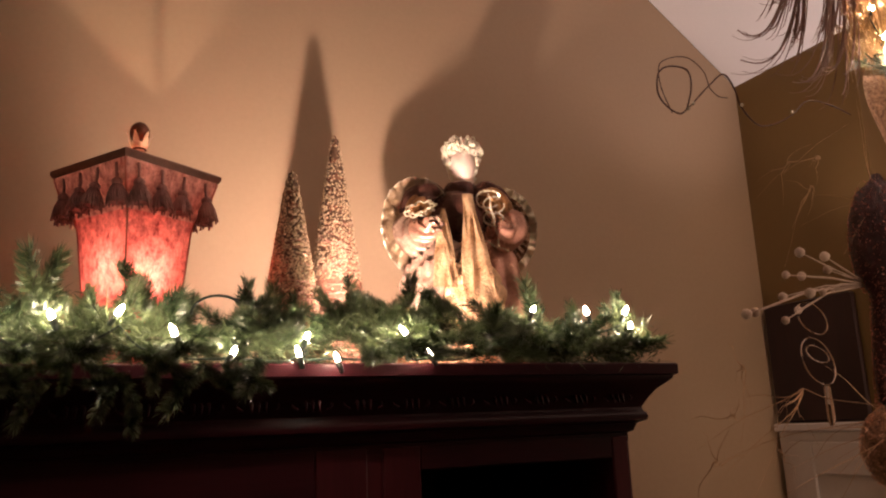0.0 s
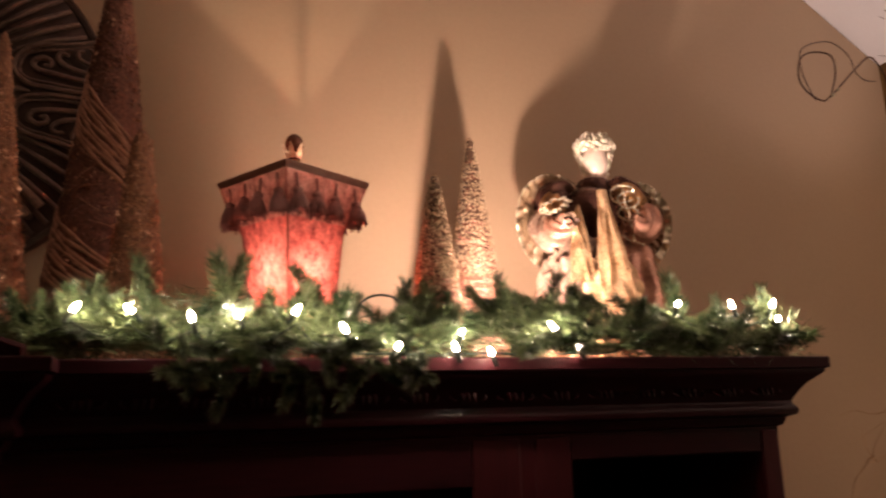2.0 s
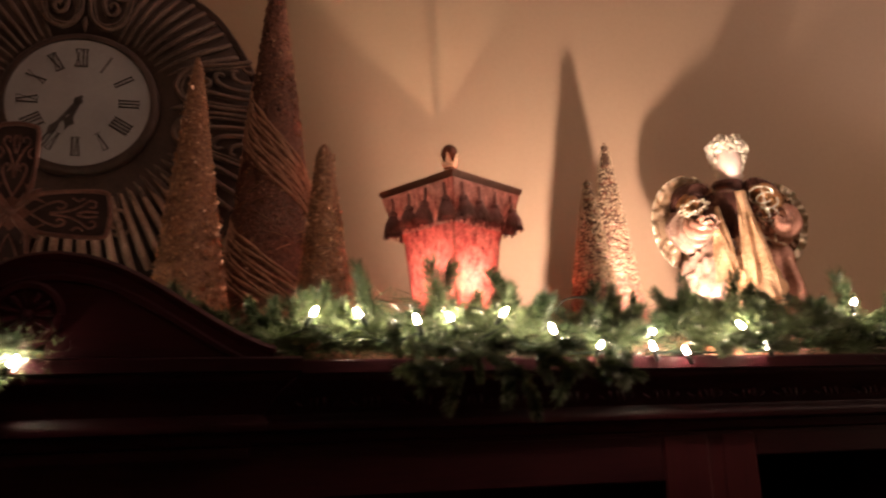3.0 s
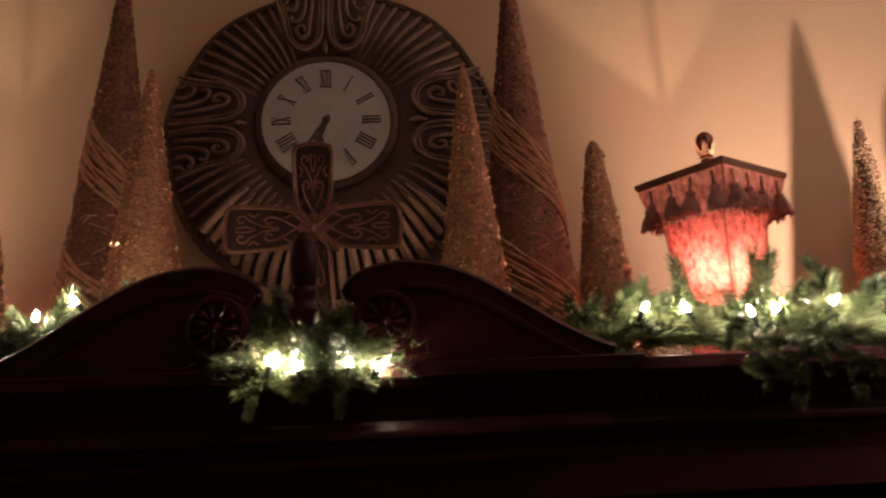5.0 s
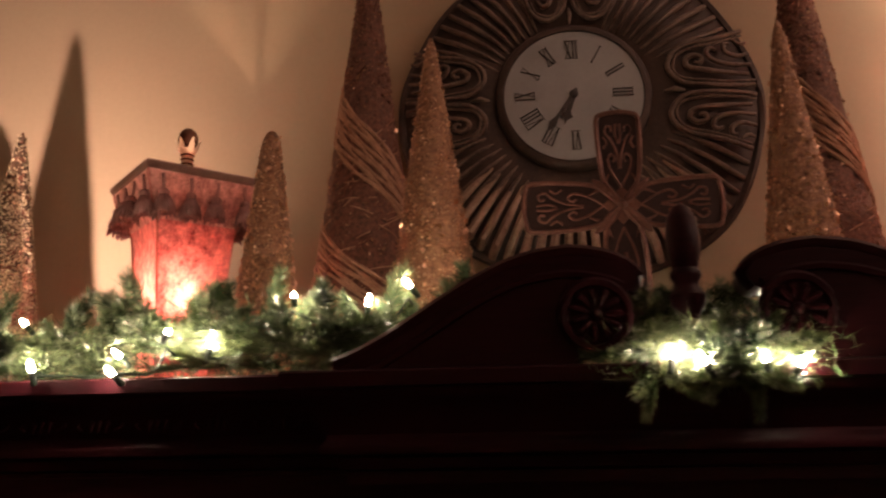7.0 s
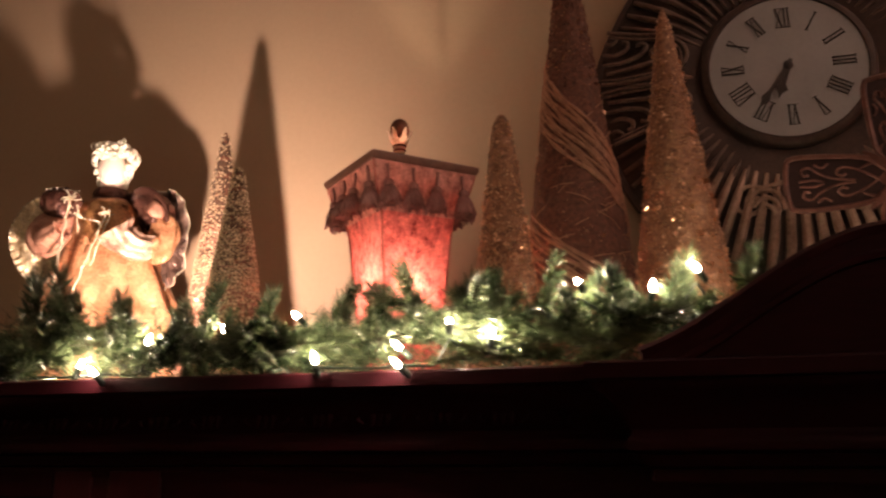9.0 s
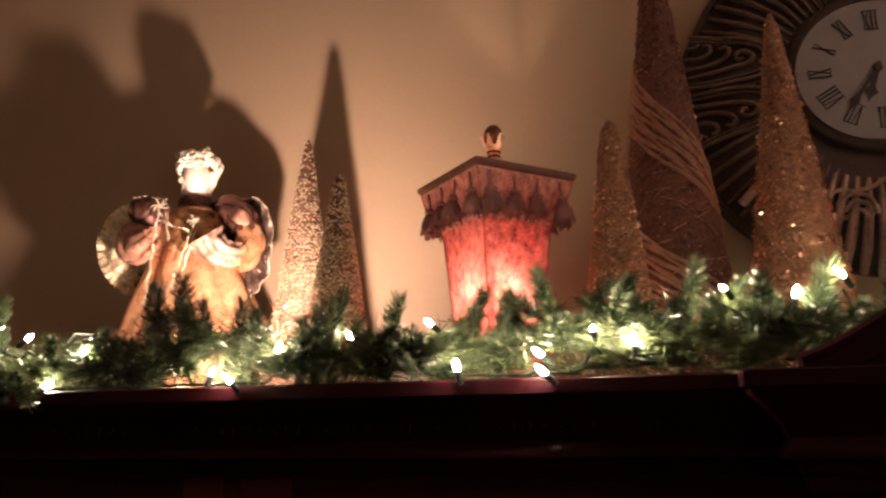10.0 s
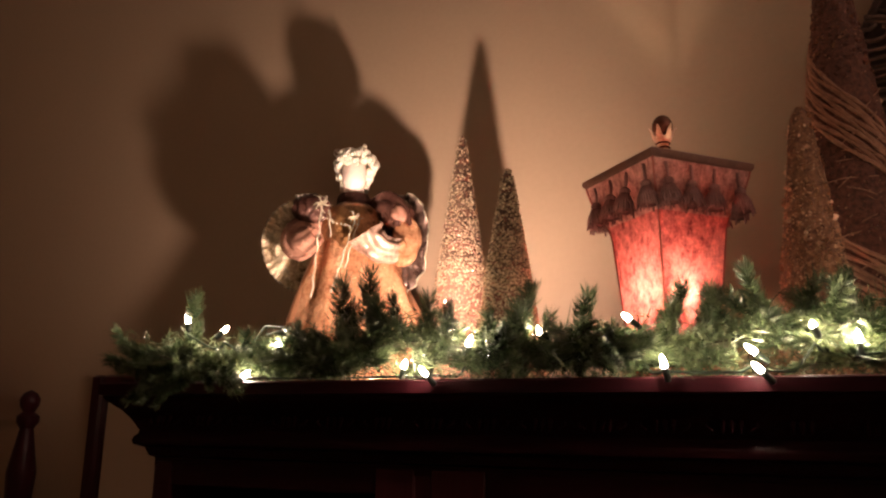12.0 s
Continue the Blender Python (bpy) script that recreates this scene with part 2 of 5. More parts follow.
CARVED = material("antique_bronze_resin", (0.13, 0.076, 0.058), 0.45, 0.2, 0.45, 16, 150, 0.4, 0.002, (0.30, 0.195, 0.150))
GROUND = material("dark_bronze_ground", (0.075, 0.044, 0.034), 0.5, 0.25, 0.4, 16, 150, 0.4, 0.002)
CROSSM = material("aged_iron_cross", (0.125, 0.050, 0.040), 0.42, 0.4, 0.4, 40, 200, 0.4, 0.001, (0.235, 0.105, 0.080))
CROSSIN = material("dark_cross_plate", (0.035, 0.015, 0.013), 0.5, 0.3, 0.3, 40, 200, 0.3, 0.001)
PINE = material("pine_needle_green", (0.037, 0.070, 0.035), 0.28, 0, 0.45, 25, 200, 0.0, 0.001, (0.165, 0.200, 0.095), per_object=0.3)
TWIG = material("brown_garland_stem", (0.055, 0.05, 0.025), 0.8, 0, 0.3, 40, 200, 0.3, 0.001)
WIRE = material("dark_green_cord", (0.010, 0.018, 0.012), 0.4, 0, 0.2, 40, 200, 0.05, 0.0005)
GLOW = emitter("warm_bulb_glass", (1.0, 0.80, 0.57), 420.0)
LAMPGLOW = emitter("lantern_bulb_glass", (1.0, 0.76, 0.52), 300.0)
SKIN = material("bisque_porcelain", (0.86, 0.70, 0.60), 0.35, 0, 0.05, 30, 200, 0.05, 0.0005)
HAIR = material("blond_doll_curls", (0.93, 0.78, 0.62), 0.5, 0.0, 0.3, 60, 400, 0.6, 0.002)
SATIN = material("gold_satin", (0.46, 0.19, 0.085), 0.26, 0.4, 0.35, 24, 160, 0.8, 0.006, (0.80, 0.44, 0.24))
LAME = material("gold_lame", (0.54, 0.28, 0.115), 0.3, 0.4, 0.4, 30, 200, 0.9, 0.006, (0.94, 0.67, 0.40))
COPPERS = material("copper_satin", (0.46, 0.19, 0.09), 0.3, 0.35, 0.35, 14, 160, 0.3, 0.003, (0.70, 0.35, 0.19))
PINKS = material("rose_satin", (0.44, 0.19, 0.13), 0.26, 0.35, 0.35, 22, 160, 0.4, 0.003, (0.66, 0.36, 0.25))
PLUM = material("dark_plum_foil", (0.065, 0.024, 0.019), 0.25, 0.55, 0.4, 30, 300, 0.8, 0.004, (0.19, 0.085, 0.060))
FOIL = material("bronze_wing_foil", (0.13, 0.070, 0.048), 0.24, 0.75, 0.5, 14, 120, 0.8, 0.006, (0.50, 0.32, 0.20))
nt_ = FOIL.node_tree
see_, mix_ = nt_.nodes.new("ShaderNodeBsdfTransparent"), nt_.nodes.new("ShaderNodeMixShader")
see_.inputs[0].default_value = (0.86, 0.72, 0.55, 1)
mix_.inputs[0].default_value = 0.06
nt_.links.new(nt_.nodes["Principled BSDF"].outputs[0], mix_.inputs[1])
nt_.links.new(see_.outputs[0], mix_.inputs[2])
nt_.links.new(mix_.outputs[0], nt_.nodes["Material Output"].inputs["Surface"])
TRIM = material("pale_gilt_trim", (0.92, 0.78, 0.58), 0.25, 0.6, 0.2, 40, 300, 0.3, 0.001)
IVORY = material("ivory_satin", (0.24, 0.135, 0.095), 0.26, 0.25, 0.4, 30, 160, 0.7, 0.005, (0.52, 0.36, 0.27))
BRONZEC = material("bronze_brocade", (0.20, 0.085, 0.035), 0.30, 0.5, 0.4, 40, 220, 0.7, 0.004, (0.52, 0.27, 0.11))
LEAFED = material("gold_leaf_foil", (0.42, 0.27, 0.10), 0.30, 0.45, 0.5, 34, 200, 1.0, 0.006, (1.0, 0.86, 0.60))
MAUVE = material("mauve_wing_foil", (0.085, 0.048, 0.036), 0.28, 0.5, 0.35, 20, 160, 0.6, 0.004, (0.17, 0.105, 0.080))
VEIL = material("tan_cellophane", (0.24, 0.155, 0.085), 0.14, 0.3, 0.3, 18, 150, 0.9, 0.005, (0.42, 0.30, 0.19), spec=0.8)
nt_ = VEIL.node_tree
see_, mix_ = nt_.nodes.new("ShaderNodeBsdfTransparent"), nt_.nodes.new("ShaderNodeMixShader")
see_.inputs[0].default_value = (0.86, 0.74, 0.58, 1)
mix_.inputs[0].default_value = 0.07
nt_.links.new(nt_.nodes["Principled BSDF"].outputs[0], mix_.inputs[1])
nt_.links.new(see_.outputs[0], mix_.inputs[2])
nt_.links.new(mix_.outputs[0], nt_.nodes["Material Output"].inputs["Surface"])
BLACKM = material("black_plastic", (0.02, 0.02, 0.02), 0.4, 0, 0.1, 40, 200, 0.05, 0.0005)

# ---- the room ----
CORNER_X, EAVE, SLOPE = 2.372, 2.585, 0.74


RIDGE = -1.3


def roof_at(x):
    return EAVE + SLOPE * (CORNER_X - RIDGE - abs(x - RIDGE))


g = Geo()
g.slab([(-3.4, 0), (CORNER_X, 0), (CORNER_X, EAVE), (RIDGE, roof_at(RIDGE)), (-3.4, roof_at(-3.4))], 0.0, 0.14)
single("wall_north", g, WALL, "tan painted gable wall behind the cabinet", "wall", kind="structure")
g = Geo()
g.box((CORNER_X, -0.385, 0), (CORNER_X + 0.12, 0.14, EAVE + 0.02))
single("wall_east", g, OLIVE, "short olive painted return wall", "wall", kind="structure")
g = Geo()
g.box((4.6, -4.6, 0), (4.72, 0.14, 2.75))
single("wall_far_east", g, WALL, "tan wall of the adjoining space", "wall", kind="structure")
g = Geo()
g.box((CORNER_X + 0.122, 0.0, 0), (4.6, 0.14, 2.75))
single("wall_alcove", g, WALL, "tan wall beyond the return", "wall", kind="structure")
g = Geo()
g.box((-3.54, -4.6, 0), (-3.402, 0.14, roof_at(-3.54)))
single("wall_west", g, WALL, "tan side wall", "wall", kind="structure")
g = Geo()
g.box((-3.54, -4.74, 0), (4.72, -4.602, 5.4))
single("wall_south", g, WALL, "tan wall behind the viewer", "wall", kind="structure")
g = Geo()
g.slab([(-3.54, roof_at(-3.54)), (RIDGE, roof_at(RIDGE)), (CORNER_X, EAVE), (4.72, EAVE), (4.72, EAVE + 0.1), (CORNER_X + 0.03, EAVE + 0.1), (RIDGE, roof_at(RIDGE) + 0.12), (-3.54, roof_at(-3.54) + 0.12)], -4.74, -0.001)
single("ceiling", g, CEIL, "white sloping ceiling", "ceiling", kind="structure")
g = Geo()
g.box((-3.54, -4.74, -0.1), (4.72, 0.14, 0.0))
single("floor", g, CARPET, "beige carpeted floor", "floor", kind="structure")
# flat dark brown box just above the wainscot cap
g = Geo()
g.box((CORNER_X - 0.016, -0.29, 1.60), (CORNER_X - 0.002, -0.012, 1.915), bevel=0.004)
single("dark_wall_patch", g, INSIDE, "dark brown flat patch above the white wainscot", "panel")

g = Geo()
g.box((CORNER_X - 0.018, -0.385, 0.0), (CORNER_X - 0.001, -0.012, 1.575), bevel=0.003)
wains = single("wainscot", g, WHITE, "white painted wooden wainscot on the return wall", "wainscot", kind="structure")
g = Geo()
g.box((CORNER_X - 0.034, -0.392, 1.575), (CORNER_X - 0.001, -0.010, 1.597), bevel=0.004)
part("cap", g, WHITE, wains)
for lo, hi in (((-0.37, 0.2), (-0.30, 1.55)), ((-0.12, 0.2), (-0.05, 1.55)), ((-0.30, 1.47), (-0.12, 1.55)), ((-0.30, 0.2), (-0.12, 0.28))):
    g = Geo()
    g.box((CORNER_X - 0.028, lo[0], lo[1]), (CORNER_X - 0.0185, hi[0], hi[1]), bevel=0.003)
    part("frame_board", g, WHITE, wains)

# ---- the entertainment cabinet ----
X0, TOP = 0.0345, 1.70
HW, FACE, FACE2, CL, CR = 1.2975, 0.665, 0.706, 0.320, 0.320
cab = thing("entertainment_cabinet", "dark cherry wood wall cabinet with a broken swan-neck pediment", "cabinet", (X0, 0, 0))


def sweep(geo, path, profile, mat=0):
    """A moulding along a plan path with mitred corners; offsets go to the right of the way."""
    n = len(path)
    pts = [Vector(p) for p in path]
    lines = []
    for off, z in profile:
        row = []
        for i in range(n):
            d0 = (pts[i] - pts[i - 1]).normalized() if i else (pts[1] - pts[0]).normalized()
            d1 = (pts[i + 1] - pts[i]).normalized() if i < n - 1 else d0
            n0, n1 = Vector((d0.y, -d0.x)), Vector((d1.y, -d1.x))
            b = (n0 + n1)
            b = b / max(1e-6, b.dot(n0))
            p = pts[i] + b * off
            row.append((p.x, p.y, z))
        lines.append(row)
    base = [geo.add(r) for r in lines]
    for r0, r1 in zip(base, base[1:]):
        for i in range(n - 1):
            geo.face((r0 + i, r0 + i + 1, r1 + i + 1, r1 + i), mat)


PROFILE = [(-0.02, 1.6995), (0.053, 1.70), (0.055, 1.698), (0.055, 1.685), (0.050, 1.683), (0.049, 1.679), (0.042, 1.673), (0.032, 1.665), (0.023, 1.653),
           (0.016, 1.641), (0.017, 1.636), (0.0205, 1.633), (0.022, 1.628), (0.0205, 1.623), (0.010, 1.619), (0.006, 1.609), (0.0, 1.606), (0.0, 1.595)]
SIDES = [[(-HW, -0.03), (-HW, -FACE), (-CL, -FACE)], [(CR, -FACE), (HW, -FACE), (HW, -0.03)]]
CENTRE = [(-CL, -FACE + 0.02), (-CL, -FACE2), (CR, -FACE2), (CR, -FACE + 0.02)]
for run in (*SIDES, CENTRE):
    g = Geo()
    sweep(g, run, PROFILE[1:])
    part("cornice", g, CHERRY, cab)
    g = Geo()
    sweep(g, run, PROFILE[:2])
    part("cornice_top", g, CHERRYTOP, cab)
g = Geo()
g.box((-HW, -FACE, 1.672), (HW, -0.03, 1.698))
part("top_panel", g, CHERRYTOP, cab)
g = Geo()
g.box((-CL + 0.002, -FACE2 + 0.001, 1.60), (CR - 0.002, -FACE - 0.001, 1.697))
part("frieze_block", g, CHERRY, cab)
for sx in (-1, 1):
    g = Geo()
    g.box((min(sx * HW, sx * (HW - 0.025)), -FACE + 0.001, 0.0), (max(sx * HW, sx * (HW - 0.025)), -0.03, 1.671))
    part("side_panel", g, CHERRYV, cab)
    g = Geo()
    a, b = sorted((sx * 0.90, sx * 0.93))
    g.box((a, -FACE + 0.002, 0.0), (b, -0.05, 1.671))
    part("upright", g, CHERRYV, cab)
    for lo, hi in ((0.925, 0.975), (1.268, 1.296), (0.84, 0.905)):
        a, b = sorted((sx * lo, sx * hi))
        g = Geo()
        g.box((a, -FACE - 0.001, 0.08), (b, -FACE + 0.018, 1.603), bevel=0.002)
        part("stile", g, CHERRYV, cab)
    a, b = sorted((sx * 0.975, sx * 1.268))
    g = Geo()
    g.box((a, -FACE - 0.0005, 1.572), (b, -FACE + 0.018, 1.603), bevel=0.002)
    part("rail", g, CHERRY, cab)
    for z in (0.75, 1.10, 1.36):
        g = Geo()
        g.box((a - 0.04, -FACE + 0.03, z), (b + 0.02, -0.06, z + 0.02))
        part("shelf", g, INSIDE, cab)
    g = Geo()
    g.box((a, -FACE - 0.0005, 0.08), (b, -FACE + 0.018, 0.72), bevel=0.003)
    part("door", g, CHERRYV, cab)
g = Geo()
g.box((-0.84, -FACE - 0.0005, 1.545), (0.84, -FACE + 0.018, 1.603), bevel=0.002)
part("rail", g, CHERRY, cab)
g = Geo()
g.box((-0.84, -FACE - 0.0005, 0.06), (0.84, -FACE + 0.018, 0.62), bevel=0.003)
part("drawer_front", g, CHERRYV, cab)
g = Geo()
g.box((-0.9, -FACE + 0.02, 0.62), (0.9, -0.06, 0.65))
part("shelf", g, INSIDE, cab)
g = Geo()
g.box((-HW + 0.03, -0.05, 0.0), (HW - 0.03, -0.035, 1.67))
part("back_panel", g, INSIDE, cab)
# carved ornament on the cove
g = Geo()
for k in (-1, 0, 1):
    g.tube([(k * 0.008, 0, -0.010), (k * 0.008, -0.003, 0), (k * 0.0095, 0, 0.011)], [0.0012, 0.003, 0.0012], 5)
g.tube([(0.018 + 0.006 * math.sin(q), -0.001, 0.008 * math.cos(q)) for q in (0, 1, 2, 3.2)], 0.0014, 4)
g.tube([(-0.018 - 0.006 * math.sin(q), -0.001, 0.008 * math.cos(q)) for q in (0, 1, 2, 3.2)], 0.0014, 4)
MOTIF = g.mesh("carved_motif", [CHERRY])
for sx in (-1, 1):
    for k in range(15):
        part("carved_motif", MOTIF, None, cab, at=(sx * (CL + 0.075 + k * 0.062), -FACE - 0.0255, 1.655), turn=(-38, 0, 0))


def swan(t):
    """The upper line of one half of the pediment, outer end first, as (x, z)."""
    if t < 0.72:
        u = t / 0.72
        x = 0.335 - 0.215 * u
        s = 0.3 * (1 - (1 - u) ** 2) + 0.7 * u * u * (3 - 2 * u)
        return x, 1.703 + 0.100 * s
    a = (t - 0.72) / 0.28 * radians(115)
    return 0.120 - 0.070 * math.sin(a), 1.777 + 0.026 * math.cos(a) + 0.0015


for sx in (-1, 1):
    upper = [swan(i / 30) for i in range(31)]
    tip = upper[-1]
    lower = [(0.064, 1.764), (0.085, 1.768), (0.104, 1.758), (0.112, 1.742), (0.108, 1.722), (0.106, 1.701)]
    outline = upper + lower + [(0.335, 1.701)]
    g = Geo()
    pts = [(sx * x, z) for x, z in outline]
    g.slab(pts if sx < 0 else pts[::-1], -0.752, -0.700)
    scroll = part("pediment_scroll", g, CHERRY, cab, "dark carved swan-neck scroll", at=(0.0105, 0, 0))
    g = Geo()
    g.tube([(sx * x, -0.742, z + 0.001) for x, z in upper], [0.013 - 0.005 * max(0, i - 24) / 6 for i in range(31)], 8, flat=0.62)
    part("moulding", g, CHERRY, scroll)
    g = Geo()
    g.tube([(sx * (x + 0.003), -0.752, z - 0.020) for x, z in upper[:27]], 0.0045, 6)
    part("moulding", g, CHERRY, scroll)
    g = Geo()
    cx, cz = sx * 0.0895, 1.745
    ring = [(cx + 0.030 * math.cos(TAU * i / 24), -0.757, cz + 0.030 * math.sin(TAU * i / 24)) for i in range(25)]
    g.tube(ring, 0.005, 6)
    g.slab([(cx + 0.030 * math.cos(-TAU * i / 24), cz + 0.030 * math.sin(-TAU * i / 24)) for i in range(24)][::-1], -0.756, -0.746)
    rosette = part("rosette", g, CHERRY, scroll)
    for k in range(11):
        a = TAU * k / 11
        c, s = math.cos(a), math.sin(a)
        g = Geo()
        g.tube([(cx + q * c, -0.757 - h, cz + q * s) for q, h in ((0.008, 0.001), (0.014, 0.0035), (0.021, 0.003), (0.026, 0.0))], [0.0014, 0.0028, 0.0034, 0.0012], 6)
        part("petal", g, CHERRY, rosette)
    g = Geo()
    g.ball((cx, -0.758, cz), 0.0055, 10, 8)
    part("boss", g, CHERRY, rosette)
g = Geo()
g.lathe([(0.001, 0), (0.022, 0.0), (0.022, 0.012), (0.016, 0.018), (0.009, 0.030), (0.009, 0.045), (0.015, 0.056), (0.017, 0.066), (0.012, 0.074), (0.0115, 0.078), (0.0145, 0.084), (0.0145, 0.088), (0.012, 0.092), (0.0155, 0.106), (0.0165, 0.122), (0.0145, 0.140), (0.009, 0.152), (0.001, 0.157)], 24)
part("finial", g, CHERRY, cab, "glossy dark turned finial", at=(0.0105, -0.728, 1.698))

# ---- wall clock ----
CX, CZ = 0.009, 2.266
clock = thing("wall_clock", "large ornate bronze wall clock with a round white Roman dial", "clock", (CX, -0.004, CZ))


def rim_radius(a):
    """Outer radius of the shaped case; a runs from the right, anticlockwise."""
    down = max(0.0, -math.sin(a))
    return 0.349 + 0.003 * math.cos(8 * a) + 0.010 * math.cos(a) - 0.030 * math.sin(a) - 0.016 * down ** 6


def ring_loop(f, y, n=96):
    return [(f(TAU * i / n) * math.cos(TAU * i / n), y, f(TAU * i / n) * math.sin(TAU * i / n)) for i in range(n)]


g = Geo()
g.rings([ring_loop(rim_radius, 0.0), ring_loop(rim_radius, -0.018), ring_loop(lambda a: rim_radius(a) - 0.010, -0.026), ring_loop(lambda a: rim_radius(a) - 0.05, -0.030),
         ring_loop(lambda a: 0.24, -0.052), ring_loop(lambda a: 0.185, -0.050), ring_loop(lambda a: 0.150, -0.042)], caps=False)
part("case", g, GROUND, clock)
g = Geo()
n = 96
g.tube([(*p,) for p in (ring_loop(lambda a: rim_radius(a) - 0.006, -0.022) + ring_loop(lambda a: rim_radius(a) - 0.006, -0.022)[:1])], 0.009, 6)
part("outer_bead", g, GROUND, clock)
g = Geo()
g.rings([ring_loop(lambda a: r_, y_) for r_, y_ in ((0.150, -0.040), (0.150, -0.052), (0.147, -0.057), (0.1385, -0.061), (0.1330, -0.060), (0.1320, -0.050))], caps=False)
bezel = part("bezel", g, GROUND, clock, "dark bronze bezel round the dial")
g = Geo()
lp = ring_loop(lambda a: 0.1345, -0.0612)
g.tube(lp + lp[:1], 0.0016, 8)
part("lip", g, GROUND, bezel)
g = Geo()
g.rings([ring_loop(lambda a: 0.1325, -0.045), ring_loop(lambda a: 0.1325, -0.0585), ring_loop(lambda a: 0.02, -0.060)])
part("dial", g, DIAL, clock, "aged white dial")


def strokes(text):
    """Roman numeral as bars in the plane, reading with its foot to the centre: (x0, z0, x1, z1, width)."""
    wide = {"I": 0.0068, "V": 0.0125, "X": 0.0125}
    total = sum(wide[c] for c in text)
    x, out, tall = -total / 2, [], 0.038
    for c in text:
        w = wide[c]
        if c == "I":
            out.append((x + w / 2, 0, x + w / 2, tall, 0.0026))
        elif c == "V":
            out += [(x + 0.0015, tall, x + w / 2, 0, 0.0025), (x + w - 0.0015, tall, x + w / 2, 0, 0.0013)]
        else:
            out += [(x + 0.0015, tall, x + w - 0.0015, 0, 0.0025), (x + w - 0.0015, tall, x + 0.0015, 0, 0.0013)]
        x += w
    for z in (0.0004, tall - 0.0004):
        out.append((-total / 2 + 0.0004, z, total / 2 - 0.0004, z, 0.0009))
    return out


for k, text in enumerate(("XII", "I", "II", "III", "IIII", "V", "VI", "VII", "VIII", "IX", "X", "XI")):
    a = radians(-30 * k)
    numeral = None
    for x0, z0, x1, z1, w in reversed(strokes(text)):
        d = Vector((x1 - x0, 0, z1 - z0)).normalized()
        s_ = Vector((d.z, 0, -d.x)) * (w / 2)
        p, q = Vector((x0, 0, z0)), Vector((x1, 0, z1))
        corners = [p - s_, p + s_, q + s_, q - s_]
        g = Geo()
        i0 = g.add(corners)
        i1 = g.add([c + Vector((0, -0.0012, 0)) for c in corners])
        g.face((i1, i1 + 1, i1 + 2, i1 + 3))
        for i in range(4):
            j = (i + 1) % 4
            g.face((i0 + i, i0 + j, i1 + j, i1 + i))
        if numeral is None:
            numeral = part("numeral", g, INK, clock, at=(0.074 * -math.sin(a), -0.0602, 0.074 * math.cos(a)), turn=(0, math.degrees(-a), 0))
        else:
            part("bar", g, INK, numeral)
for name, minutes, length, wide in (("minute_hand", 36.0, 0.104, 0.0065), ("hour_hand", 33.2, 0.066, 0.0095)):
    g = Geo()
    g.slab([(0, -0.014), (wide * 0.6, -0.004), (wide * 0.5, length * 0.55), (wide * 1.2, length * 0.70), (wide * 0.3, length * 0.84), (0, length), (-wide * 0.3, length * 0.84), (-wide * 1.2, length * 0.70), (-wide * 0.5, length * 0.55), (-wide * 0.6, -0.004)], -0.0645 if name == "minute_hand" else -0.0632, -0.0625)
    part(name, g, INK, clock, turn=(0, minutes * 6, 0), at=(0, 0, 0))
g = Geo()
g.ball((0, -0.0645, 0), (0.0085, 0.003, 0.0085), 14, 8)
part("hand_boss", g, INK, clock)
# carved rays and scrolls
g = Geo()
g.tube([(0.170, -0.048, 0), (0.21, -0.059, 0.0), (0.27, -0.055, 0.0), (0.337, -0.034, 0.0)], [0.0024, 0.0044, 0.0060, 0.0050], 6)
RAY = g.mesh("ray", [CARVED])


def spiral(cx, cz, r0, r1, a0, turns, hand, n=26):
    out = []
    for i in range(n):
        u = i / (n - 1)
        a = radians(a0) + hand * TAU * turns * u
        r = r0 + (r1 - r0) * u
        out.append((cx + r * math.cos(a), cz + r * math.sin(a)))
    return out


def relief(x):
    """Height of the carved face at a distance from the middle."""
    return -0.053 if x < 0.24 else -0.053 + 0.20 * (x - 0.24)


def carve(geo, line, r0, r1):
    n_ = len(line)
    geo.tube([(x, relief(x) - 0.004, z) for x, z in line], [r0 + (r1 - r0) * math.sin(math.pi * (0.15 + 0.7 * i / (n_ - 1))) for i in range(n_)], 6)


def bow(points, n_=5):
    """A smooth line in the plane through a few points."""
    out = []
    for i in range(len(points) - 1):
        p0, p1, p2, p3 = [Vector(points[max(0, min(len(points) - 1, j))]) for j in (i - 1, i, i + 1, i + 2)]
        for k in range(n_):
            t = k / n_
            out.append(tuple(0.5 * (2 * p1 + (p2 - p0) * t + (2 * p0 - 5 * p1 + 4 * p2 - p3) * t * t + (3 * p1 - p0 - 3 * p2 + p3) * t ** 3)))
    return out + [tuple(points[-1])]


